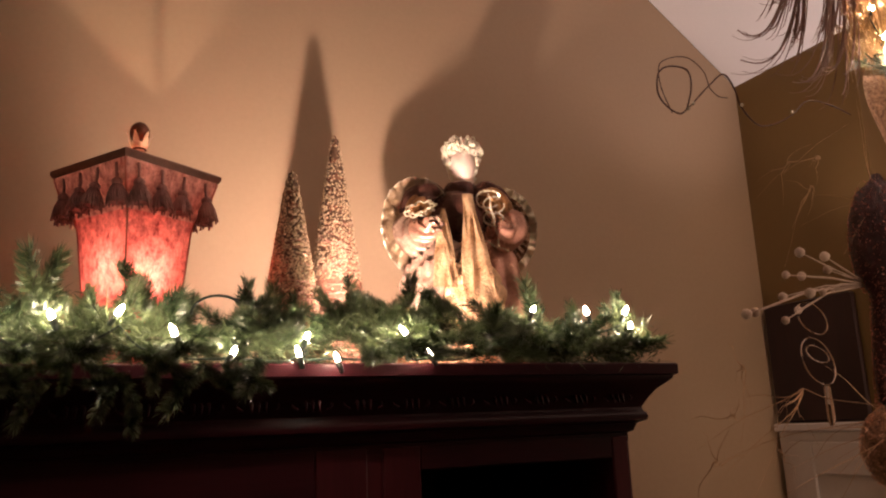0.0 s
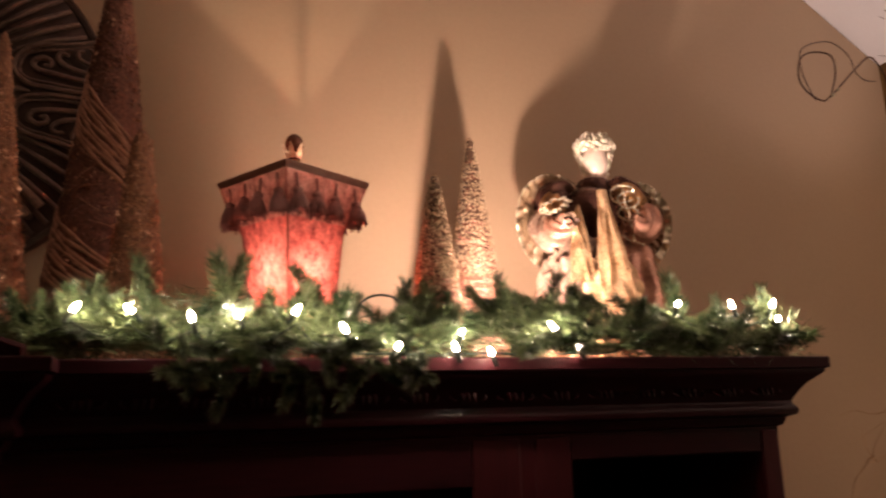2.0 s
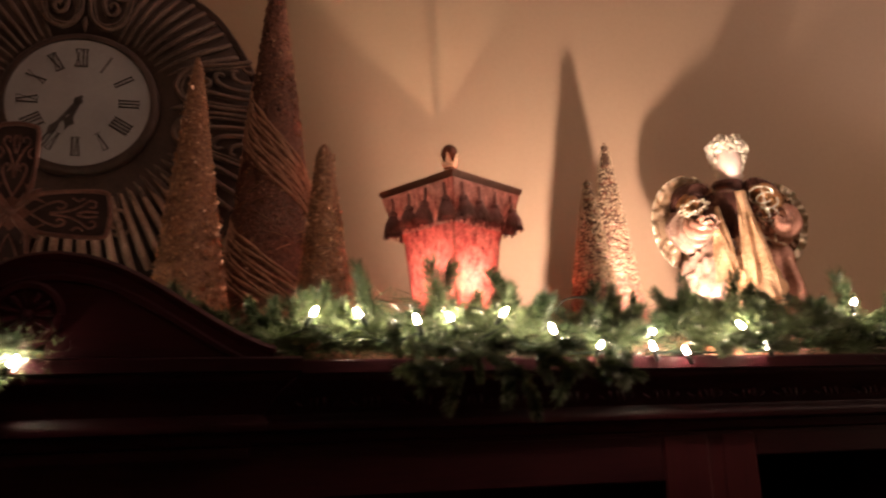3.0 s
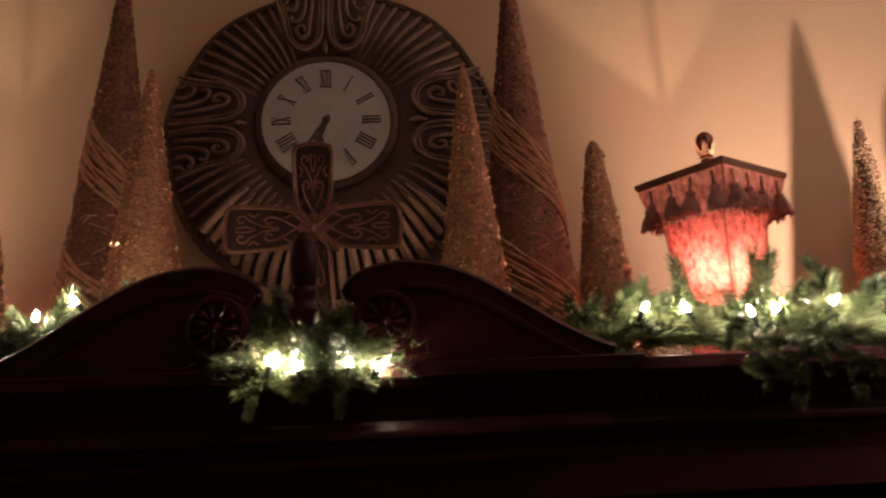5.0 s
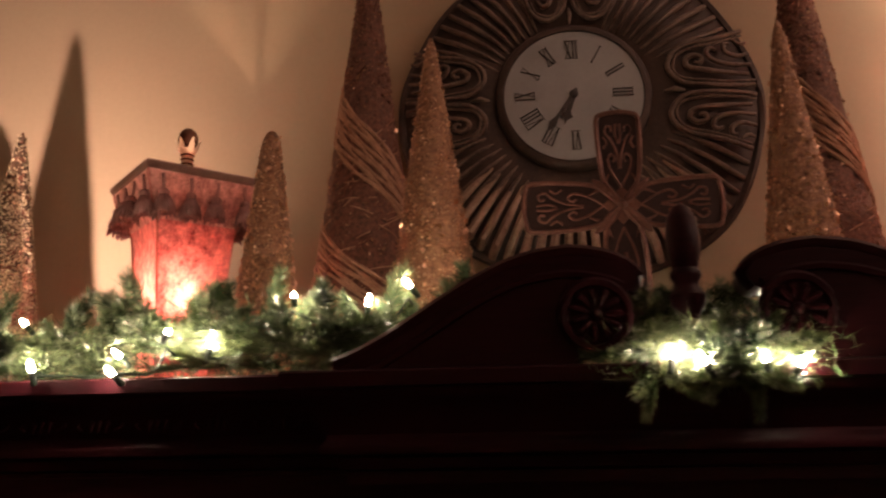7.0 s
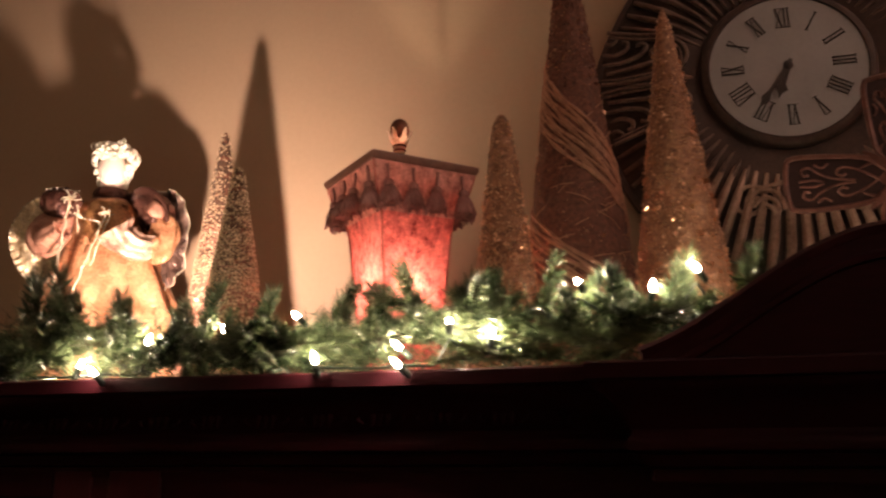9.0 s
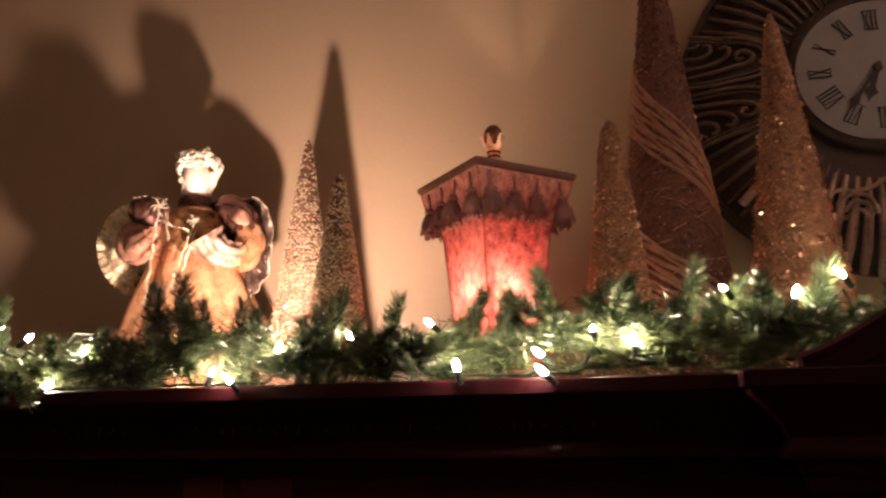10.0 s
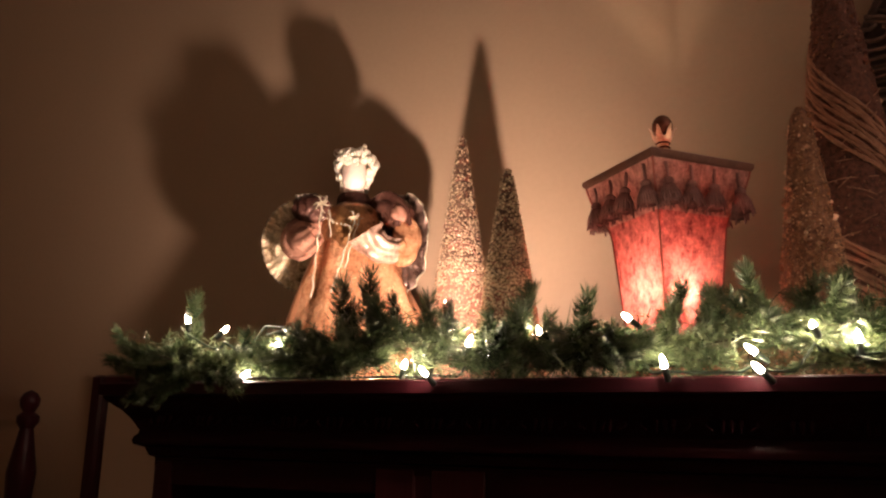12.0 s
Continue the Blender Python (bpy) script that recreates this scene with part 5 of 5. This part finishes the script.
# body
for k in range(330):
    x = -1.30 + 2.66 * (k + rnd.random()) / 330
    y, z = spine(x)
    a = rnd.uniform(0.12, math.pi * 0.9)
    d = (rnd.uniform(-1.0, 1.0), -math.cos(a) * 0.6, (0.50 if abs(x) > 0.9 else 0.68) * math.sin(a) + 0.06)
    if abs(x) < 0.56:
        d = (d[0], d[1], 0.62 * d[2])
    elif x < 0:
        d, z = (d[0], d[1], 0.55 * d[2]), z - 0.010
    put_sprig((x, y + rnd.uniform(-0.012, 0.012), max(0.008, z + rnd.uniform(-0.012, 0.012))), d, rnd.uniform(0.6, 0.88))
# low front layer along the edge
for k in range(260):
    x = -1.29 + 2.62 * (k + rnd.random()) / 260
    if 0.10 < abs(x - 0.045) < 0.33 or 0.84 < x < 0.94 or -0.93 < x < -0.84 or -0.63 < x < -0.50:
        continue
    put_sprig((x, -0.690 + rnd.uniform(-0.015, 0.015), rnd.uniform(0.010, 0.030)), (rnd.choice((-1, 1)), rnd.uniform(-0.35, 0.1), rnd.uniform(0.0, 0.35)), rnd.uniform(0.6, 0.85))
for k in range(36):
    x = rnd.uniform(0.0, 0.118)
    put_sprig((x, -0.757 - 0.012 * rnd.random(), rnd.uniform(-0.020, 0.014)), (rnd.uniform(-0.8, 0.8), -0.22, rnd.uniform(-0.45, 0.5)), rnd.uniform(0.40, 0.60))
tagged(part("thicket", THICKET.mesh("thicket", [PINE, TWIG], False), None, garland), kind="stuff")
# inner filling of short needles
g = Geo()
for k in range(18000):
    x = rnd.uniform(-1.30, 1.36)
    y, z = spine(x)
    a = rnd.random() * TAU
    z -= 0.012 * (k % 2)
    r = 0.040 * math.sqrt(rnd.random())
    p = Vector((x, y + 1.3 * r * math.cos(a), max(0.002, z + r * math.sin(a))))
    d = Vector((rnd.gauss(0, 0.8), rnd.gauss(0, 0.6), rnd.gauss(0.25, 0.6))).normalized()
    w = d.cross(Vector((rnd.gauss(0, 1), rnd.gauss(0, 1), rnd.gauss(0, 1)))).normalized() * 0.0008
    if crowded(p, p + d * 0.025, 0.012):
        continue
    i = g.add([p - w, p + w, p + d * rnd.uniform(0.014, 0.028)])
    g.face((i, i + 1, i + 2))
for k in range(5200):
    p = Vector((rnd.gauss(0.062, 0.040), rnd.uniform(-0.778, -0.738), rnd.gauss(0.0, 0.016)))
    if not -0.06 < p.x < 0.18 or not -0.016 < p.z < 0.040:
        continue
    d = Vector((rnd.gauss(0, 0.8), rnd.gauss(-0.2, 0.5), rnd.gauss(0.1, 0.7))).normalized()
    w = d.cross(Vector((rnd.gauss(0, 1), rnd.gauss(0, 1), rnd.gauss(0, 1)))).normalized() * 0.0006
    if crowded(p, p + d * 0.018, 0.009):
        continue
    i = g.add([p - w, p + w, p + d * rnd.uniform(0.012, 0.024)])
    g.face((i, i + 1, i + 2))
tagged(part("needles", g, PINE, garland, smooth=False), kind="stuff")

g = Geo()
g.lathe([(0.0010, -0.006), (0.0025, -0.005), (0.0029, -0.001), (0.0025, 0.003), (0.0013, 0.0058), (0.0003, 0.0070)], 8)
BULB = g.mesh("bulb", [GLOW])
g = Geo()
g.lathe([(0.001, -0.020), (0.0030, -0.019), (0.0036, -0.007), (0.0026, -0.0058), (0.001, -0.0058)], 8)
SOCKET = g.mesh("socket", [WIRE])
for side in (LEFT, RIGHT):
    lights = thing("string_lights", "warm white miniature lights on a dark green cord in the garland", "string lights", (0, 0, TOP), group="string lights")
    g = Geo()
    line = []
    for p, q in zip(side, side[1:]):
        for k in range(8):
            u = k / 8
            m = Vector(p).lerp(Vector(q), u) - Vector((0, 0, TOP + 0.016))
            m.z = max(0.004, m.z - 0.012 * math.sin(math.pi * u))
            m.y += 0.018 * math.sin(math.pi * u)
            line.append(m)
    g.tube(line, 0.0016, 5)
    part("cord", g, WIRE, lights)
    for k, (x, y, z) in enumerate(side):
        turn = (rnd.uniform(-50, 30), rnd.uniform(-50, 50), 0)
        part("bulb", BULB, None, lights, at=(x, y, z - TOP), turn=turn)
        part("socket", SOCKET, None, lights, at=(x, y, z - TOP), turn=turn)
# a loose loop of cord
g = Geo()
g.tube([(0.755 + 0.030 * math.cos(a), -0.70, 0.055 + 0.022 * math.sin(a)) for a in [math.pi * k / 10 for k in range(11)]], 0.0016, 5)
single("loose_cord", g, WIRE, "loose loop of dark green light cord over the garland", "cord", at=(0, 0, TOP))
g = Geo()
g.tube([(-1.135, -0.655, 0.045), (-1.108, -0.66, 0.074), (-1.082, -0.662, 0.072), (-1.058, -0.664, 0.063), (-1.040, -0.664, 0.050), (-1.022, -0.66, 0.032)], 0.0018, 6)
g.tube([(-1.100, -0.668, 0.062), (-1.077, -0.670, 0.066), (-1.055, -0.671, 0.049), (-1.038, -0.670, 0.042), (-1.020, -0.665, 0.030)], 0.0018, 6)
single("loose_cord", g, WIRE, "two loose strands of dark green light cord over the garland", "cord", at=(0, 0, TOP))

# ---- beside the cabinet, far end ----
post = thing("turned_post", "dark turned wooden post standing by the wall", "post", (-2.195, -0.065, 0))
g = Geo()
g.lathe([(0.03, 0), (0.03, 1.42), (0.022, 1.44), (0.030, 1.47), (0.034, 1.53), (0.022, 1.60), (0.016, 1.635), (0.026, 1.65), (0.026, 1.665), (0.014, 1.675), (0.022, 1.69), (0.024, 1.705), (0.016, 1.72), (0.001, 1.728)], 20)
part("shaft", g, CHERRYV, post)
g = Geo()
g.lathe([(0.001, 0), (0.058, 0), (0.058, 0.03), (0.04, 0.05), (0.03, 0.08)], 20)
part("foot", g, CHERRYV, post)
REDC = material("red_cloth", (0.30, 0.02, 0.02), 0.7, 0, 0.3, 20, 200, 0.4, 0.002)
g = Geo()
g.ball((0, 0, 1.745), (0.055, 0.045, 0.085), 18, 12, 0, 0.3)
g.tube([(0, 0, 0.0), (0, 0, 1.68)], 0.010, 8)
single("red_ornament", g, REDC, "dark red cloth ornament on a pole by the wall", "ornament", at=(-2.385, -0.075, 0))
GLASS = bpy.data.materials.new("mirror_glass")
GLASS.use_nodes = True
b_ = GLASS.node_tree.nodes["Principled BSDF"]
b_.inputs["Metallic"].default_value, b_.inputs["Roughness"].default_value = 1.0, 0.06
b_.inputs["Base Color"].default_value = (0.75, 0.72, 0.70, 1)
mirror = thing("wall_mirror", "dark framed mirror on the wall beside the cabinet", "mirror", (-1.735, -0.004, 1.335))
g = Geo()
g.box((-0.27, -0.012, -0.40), (0.27, 0.0, 0.40))
part("glass", g, GLASS, mirror)
for lo, hi in (((-0.305, -0.43), (-0.268, 0.43)), ((0.268, -0.43), (0.305, 0.43)), ((-0.268, 0.395), (0.268, 0.43)), ((-0.268, -0.43), (0.268, -0.395))):
    g = Geo()
    g.box((lo[0], -0.028, lo[1]), (hi[0], -0.0005, hi[1]), bevel=0.006)
    part("frame", g, CHERRYV, mirror)

# ---- decorated tree at the other end ----
COPPERG = material("copper_mesh_glitter", (0.22, 0.10, 0.06), 0.4, 0.5, 0.5, 110, 700, 0.9, 0.004, (0.70, 0.42, 0.26))
WINE = material("wine_glitter", (0.020, 0.004, 0.005), 0.4, 0.3, 0.5, 60, 700, 0.9, 0.003, (0.07, 0.012, 0.012))
WINEFLAKE = material("wine_flakes", (0.40, 0.10, 0.08), 0.3, 0.7, 0.4, 300, 900, 0.0, 0.001, (0.80, 0.34, 0.26))
FROST = material("frosted_berry", (0.50, 0.38, 0.30), 0.85, 0, 0.2, 60, 300, 0.3, 0.001)
DRY = material("dry_gilded_grass", (0.50, 0.31, 0.17), 0.4, 0.3, 0.3, 40, 200, 0.2, 0.001)
CLEAR = bpy.data.materials.new("clear_acrylic")
CLEAR.use_nodes = True
b_ = CLEAR.node_tree.nodes["Principled BSDF"]
b_.inputs["Transmission Weight"].default_value, b_.inputs["Roughness"].default_value, b_.inputs["IOR"].default_value = 1.0, 0.03, 1.45
b_.inputs["Base Color"].default_value = (0.95, 0.88, 0.82, 1)
TX, TY = 2.13, -0.66
tree = thing("decorated_tree", "slim green tree trimmed in gold and wine glitter", "christmas tree", (TX, TY, 0))
g = Geo()
g.tube([(0, 0, 0), (0, 0, 1.2), (0.01, 0, 2.6)], [0.03, 0.025, 0.008], 8)
part("trunk", g, TWIG, tree)
for k, (z, a) in enumerate(((2.28, 185), (2.275, 200), (2.29, 170), (1.62, 190), (1.45, 175), (2.05, 195))):
    g = Geo()
    r2 = random.Random(70 + k)
    c, s_ = math.cos(radians(a)), math.sin(radians(a))
    line = [(0.12 * u * c, 0.12 * u * s_, z + 0.02 * u) for u in (0, 0.5, 1)]
    g.tube(line, [0.004, 0.003, 0.001], 5, 1)
    for _ in range(160):
        u = r2.random()
        p = Vector((0.12 * u * c, 0.12 * u * s_, z + 0.02 * u))
        d = Vector((c + r2.gauss(0, 0.8), s_ + r2.gauss(0, 0.8), r2.gauss(0.1, 0.8))).normalized()
        w = d.cross(Vector((0.3, 0.2, 1))).normalized() * 0.0009
        i = g.add([p - w, p + w, p + d * r2.uniform(0.02, 0.035)])
        g.face((i, i + 1, i + 2))
    part("branch", g, [PINE, TWIG], tree)


def strand_spray(name, label, at, n, aim_, spread, length, curl, mat, seed, rad=0.0012):
    """Thin curling strands from one point."""
    r2 = random.Random(seed)
    ob = thing(name, label, "decoration", at)
    for _ in range(n):
        d = Vector(aim_) + Vector((r2.gauss(0, spread), r2.gauss(0, spread), r2.gauss(0, spread)))
        d.normalize()
        bend = Vector((r2.gauss(0, 1), r2.gauss(0, 1), r2.gauss(-0.4, 1))) * curl
        n_len = length * r2.uniform(0.6, 1.1)
        g = Geo()
        g.tube([d * (n_len * u) + bend * (n_len * u * u) + Vector((0.004 * math.sin(9 * u), 0, 0.004 * math.cos(8 * u))) for u in [q / 9 for q in range(10)]], [rad * (1.2 - u / 9) for u in range(10)], 4)
        part("strand", g, mat, ob)
    return ob


FEATHER = material("dark_bronze_feather", (0.17, 0.085, 0.06), 0.5, 0.2, 0.3, 40, 200, 0.2, 0.001)
def smooth_line(pts, n=6):
    """A smooth line through points."""
    out = []
    for i in range(len(pts) - 1):
        p0, p1, p2, p3 = [Vector(pts[max(0, min(len(pts) - 1, j))]) for j in (i - 1, i, i + 1, i + 2)]
        for k in range(n):
            t = k / n
            out.append(0.5 * (2 * p1 + (p2 - p0) * t + (2 * p0 - 5 * p1 + 4 * p2 - p3) * t * t + (3 * p1 - p0 - 3 * p2 + p3) * t ** 3))
    return out + [Vector(pts[-1])]


# drooping hooked plumes: start x, start z, drop, reach to the side, upturn of the tip
for hub, plumes in (((1.96, 2.56), ((1.80, 2.42, 0.13, -0.115, 0.025), (1.87, 2.43, 0.165, -0.17, 0.0), (1.925, 2.44, 0.20, -0.14, -0.02), (1.83, 2.42, 0.07, -0.05, -0.01), (1.85, 2.42, 0.09, -0.02, -0.02),
                                    (1.76, 2.42, 0.055, -0.01, -0.01), (1.89, 2.43, 0.12, -0.05, -0.02), (1.84, 2.44, 0.06, -0.06, 0.01), (1.86, 2.44, 0.11, -0.05, -0.02), (1.90, 2.45, 0.09, -0.03, -0.02), (1.82, 2.44, 0.05, -0.01, -0.02))),
                    ((2.06, 2.57), ((1.94, 2.44, 0.13, -0.03, -0.03), (1.97, 2.45, 0.19, -0.12, -0.01), (1.99, 2.44, 0.16, -0.06, -0.02), (1.95, 2.46, 0.11, 0.0, -0.03), (2.00, 2.42, 0.15, -0.10, 0.005), (1.91, 2.44, 0.08, -0.02, -0.02), (2.01, 2.43, 0.17, -0.04, -0.02), (1.93, 2.46, 0.10, -0.02, -0.03), (1.96, 2.46, 0.08, -0.03, -0.03), (1.98, 2.46, 0.12, -0.05, -0.02), (2.00, 2.46, 0.07, -0.01, -0.02)))):
    ob = thing("feather_pick", "dark bronze plume pick drooping from the top of the tree", "decoration", (hub[0], -0.64, hub[1]))
    for k, (x, z, drop, reach, tip) in enumerate(plumes):
        y = 0.02 * math.sin(k * 2.3)
        a = Vector(((x - hub[0]) * 0.5, y, 0.0))
        b = Vector((x - hub[0] + 0.15 * reach, y, z - hub[1] - 1.15 * drop))
        c = Vector((x - hub[0] + reach, y, z - hub[1] - drop + tip))
        r2 = random.Random(200 + k)
        g = Geo()
        for strand in range(4):
            o = Vector((r2.gauss(0, 0.006), r2.gauss(0, 0.006), r2.gauss(0, 0.006))) if strand else Vector((0, 0, 0))
            end = c + o * 2.5
            line = [a * (1 - t) ** 2 + (b + o) * (2 * t * (1 - t)) + end * t * t for t in [i / 16 for i in range(17)]]
            wide = 0.0021 if strand == 0 else 0.0009
            g.tube(line, [wide * (0.5 + 0.7 * math.sin(math.pi * min(1, 0.15 + i / 17))) for i in range(17)], 5)
        part("plume", g, FEATHER, ob)
# shaggy gold tinsel
GOLDT = material("gold_tinsel_foil", (0.82, 0.52, 0.28), 0.25, 0.6, 0.3, 60, 300, 0.2, 0.001, (0.98, 0.72, 0.42))
for k, (x, z) in enumerate(((2.070, 2.45), (2.052, 2.40), (2.085, 2.36))):
    ob = thing("tinsel_pick", "shaggy gold tinsel bloom on the tree", "decoration", (x, -0.665, z))
    r2 = random.Random(24 + k)
    g = Geo()
    for _ in range(420):
        a, out_ = r2.random() * TAU, r2.uniform(0.01, 0.045)
        fall = r2.uniform(0.03, 0.085)
        q = Vector((out_ * math.cos(a), out_ * math.sin(a), r2.uniform(-0.01, 0.03)))
        end = Vector((q.x * 1.5 + r2.gauss(0, 0.008), q.y * 1.5 + r2.gauss(0, 0.008), q.z - fall))
        w = Vector((r2.gauss(0, 1), r2.gauss(0, 1), 0.2)).normalized() * 0.0011
        mid = q.lerp(end, 0.5) + Vector((q.x * 0.4, q.y * 0.4, 0.012))
        i = g.add([q * 0.3 - w, q * 0.3 + w, mid + w, mid - w, end])
        g.face((i, i + 1, i + 2, i + 3))
        g.face((i + 3, i + 2, i + 4))
    tagged(part("tinsel", g, GOLDT, ob, smooth=False), kind="stuff")
strand_spray("grass_pick", "fine gilded grass on the tree", (2.02, -0.64, 2.02), 7, (-1, 0, 0.06), 0.22, 0.09, 0.9, DRY, 5, 0.0008)
strand_spray("grass_pick", "fine gilded grass on the tree", (1.97, -0.64, 1.60), 18, (-1, 0, 0.02), 0.25, 0.20, 0.5, DRY, 6, 0.0010)
strand_spray("grass_pick", "fine gilded grass on the tree", (1.75, -0.62, 1.66), 12, (-1, 0, -0.1), 0.6, 0.08, 1.1, DRY, 7, 0.0008)
for k, (x, z) in enumerate(((1.86, 2.09), (1.78, 2.07), (1.83, 2.03), (1.60, 1.70), (1.57, 1.62), (1.66, 1.56), (1.52, 1.55))):
    strand_spray("grass_pick", "fine gilded curls of grass by the tree", (x, -0.63, z), 5, (0.3, 0, 0.3), 0.8, 0.035, 1.3, DRY, 90 + k, 0.0008)

# curling wire twig
ob = thing("curly_twig", "long curling bronze wire twig on the tree", "decoration", (0, -0.62, 0))
g = Geo()
line = smooth_line([(1.99, 0, 2.20), (1.936, 0, 2.212), (1.872, 0, 2.212), (1.824, 0, 2.177), (1.768, 0, 2.149), (1.726, 0, 2.143), (1.691, 0, 2.172), (1.680, 0, 2.206), (1.656, 0, 2.231), (1.618, 0, 2.203), (1.558, 0, 2.148),
                    (1.536, 0, 2.138), (1.508, 0.002, 2.155), (1.500, 0.004, 2.180), (1.508, 0.004, 2.212), (1.535, 0.004, 2.228), (1.572, 0.003, 2.226), (1.577, 0.002, 2.195), (1.560, 0.001, 2.150)])
g.tube(line, 0.0016, 5)
back = smooth_line([(1.530, 0.006, 2.140), (1.512, 0.008, 2.190), (1.520, 0.010, 2.235), (1.578, 0.010, 2.256), (1.618, 0.010, 2.236), (1.628, 0.009, 2.205), (1.645, 0.008, 2.190), (1.668, 0.008, 2.190)])
g.tube(back, 0.0010, 5)
part("wire", g, material("bronze_wire", (0.07, 0.032, 0.022), 0.35, 0.7, 0.3, 60, 300, 0.3, 0.001), ob)
for x, z in ((1.560, 2.149), (1.572, 2.160), (1.690, 2.175), (1.820, 2.180)):
    g = Geo()
    g.ball((x, -0.003, z), 0.0034, 8, 6)
    part("bead", g, TRIM, ob)
# frosted berry pick
ob = thing("berry_pick", "frosted berry pick with pale berries on the tree", "decoration", (0, -0.62, 0))
tips = ((1.640, 1.790), (1.672, 1.795), (1.735, 1.860), (1.785, 1.905), (1.745, 1.825), (1.722, 1.780), (1.845, 1.900), (1.80, 1.865), (1.83, 1.835), (1.79, 1.83), (1.87, 1.88), (1.765, 1.800))
for k, (x, z) in enumerate(tips):
    g = Geo()
    m = (0.5 * x + 0.5 * 1.965, 0.008 * math.sin(k * 2), 0.35 * z + 0.65 * 1.862)
    g.tube([(1.965, 0, 1.853), m, (x, 0.012 * math.sin(k * 2), z)], [0.0020, 0.0015, 0.0010], 5)
    part("stem", g, FROST, ob)
for k, (x, z) in enumerate(tips):
    g = Geo()
    g.ball((0, 0, 0), 0.0092 - 0.001 * (k % 3), 12, 8, 0, 0.1)
    part("berry", g, FROST, ob, at=(x, 0.012 * math.sin(k * 2), z))
# hanging ornaments
ob = thing("finial_ornament", "long wine glitter finial ornament on the tree", "ornament")
ob.matrix_basis = pose(1.937, -0.64, 1.625, 0, 9, 0)
g = Geo()
g.lathe([(0.001, 0.0), (0.016, 0.01), (0.020, 0.05), (0.022, 0.10), (0.020, 0.20), (0.024, 0.215), (0.044, 0.25), (0.052, 0.30), (0.052, 0.36), (0.038, 0.41), (0.015, 0.435), (0.008, 0.45), (0.001, 0.452)], 28)
part("body", g, WINE, ob)
g = Geo()
r2 = random.Random(9)
for _ in range(2600):
    z = 0.43 * r2.random()
    r = 0.0225 if z < 0.21 else 0.022 + 0.032 * max(0.0, math.sin(math.pi * min(1, (z - 0.205) / 0.235))) ** 0.6
    a = r2.random() * TAU
    p = Vector((r * math.cos(a), r * math.sin(a), z))
    d1 = Vector((r2.gauss(0, 1), r2.gauss(0, 1), r2.gauss(0, 1))).normalized() * 0.0016
    d2 = d1.cross(Vector((r2.gauss(0, 1), r2.gauss(0, 1), 1))).normalized() * 0.0016
    i = g.add([p + d1, p + d2, p - d1, p - d2])
    g.face((i, i + 1, i + 2, i + 3))
tagged(part("glitter", g, WINEFLAKE, ob, smooth=False), kind="stuff")
ob = thing("mesh_ribbon", "copper glitter mesh ribbon on the tree", "ribbon", (2.030, -0.66, -0.05))
g = Geo()
rows_ = []
for k in range(15):
    u = k / 14
    rows_.append([(-0.02 + 0.012 * math.sin(5 * u) + 0.11 * q / 6, -0.010 * math.cos(q * 1.1 + 4 * u), 2.10 + 0.22 * u) for q in range(7)])
g.rings(rows_, close=False, caps=False)
part("loop", g, COPPERG, ob)
ob = thing("ball_ornament", "copper glitter ball ornament on the tree", "ornament", (1.946, -0.64, 1.555))
g = Geo()
g.ball((0, 0, 0), (0.060, 0.060, 0.075), 24, 18, 0, 0.06)
part("ball", g, COPPERG, ob)
g = Geo()
r2 = random.Random(19)
for _ in range(2600):
    d = Vector((r2.gauss(0, 1), r2.gauss(0, 1), r2.gauss(0, 1))).normalized()
    p = Vector((d.x * 0.062, d.y * 0.062, d.z * 0.077))
    d1 = Vector((r2.gauss(0, 1), r2.gauss(0, 1), r2.gauss(0, 1))).normalized() * 0.0016
    d2 = d1.cross(Vector((r2.gauss(0, 1), r2.gauss(0, 1), 1))).normalized() * 0.0016
    i = g.add([p + d1, p + d2, p - d1, p - d2])
    g.face((i, i + 1, i + 2, i + 3))
tagged(part("glitter", g, FLAKE, ob, smooth=False), kind="stuff")
ob = thing("glass_ornament", "clear glass ring ornament hanging on the tree", "ornament", (1.785, -0.63, 1.71))
for rx, rz, cz, tw in ((0.040, 0.042, 0.0, 0.2), (0.024, 0.016, 0.012, 0.0), (0.040, 0.030, 0.075, 0.5)):
    lp = [(rx * math.cos(TAU * i / 28), 0.010 * math.sin(TAU * i / 28 + tw), cz + rz * math.sin(TAU * i / 28)) for i in range(29)]
    g = Geo()
    g.tube(lp, 0.0014, 7)
    part("ring", g, CLEAR, ob)
g = Geo()
g.lathe([(0.004, -0.11), (0.007, -0.10), (0.006, -0.045), (0.004, -0.042)], 12)
part("drop", g, CLEAR, ob, at=(0.012, 0, 0))
# lights on the tree
ob = thing("string_lights", "warm white miniature lights wound round the tree", "string lights", (TX, TY, 0), group="string lights")
spots = ((-0.105, -0.020, 2.41), (-0.098, -0.030, 2.345), (-0.090, -0.025, 2.318), (-0.085, -0.02, 2.300), (0.08, -0.16, 2.12), (0.06, -0.20, 1.96), (0.09, -0.18, 1.80), (0.07, -0.21, 1.66), (0.10, -0.17, 1.52))
g = Geo()
g.tube(smooth_line([(0.02, 0.0, 2.46)] + [(x + 0.003, y + 0.010, z) for x, y, z in spots] + [(0.05, 0.0, 1.40)]), 0.0016, 5)
part("cord", g, WIRE, ob)
for k, (x, y, z) in enumerate(spots):
    turn = (25 * math.sin(k * 2.0), 30 * math.cos(k * 1.3), 0)
    part("bulb", BULB, None, ob, at=(x, y, z), turn=turn)
    part("socket", SOCKET, None, ob, at=(x, y, z), turn=turn)
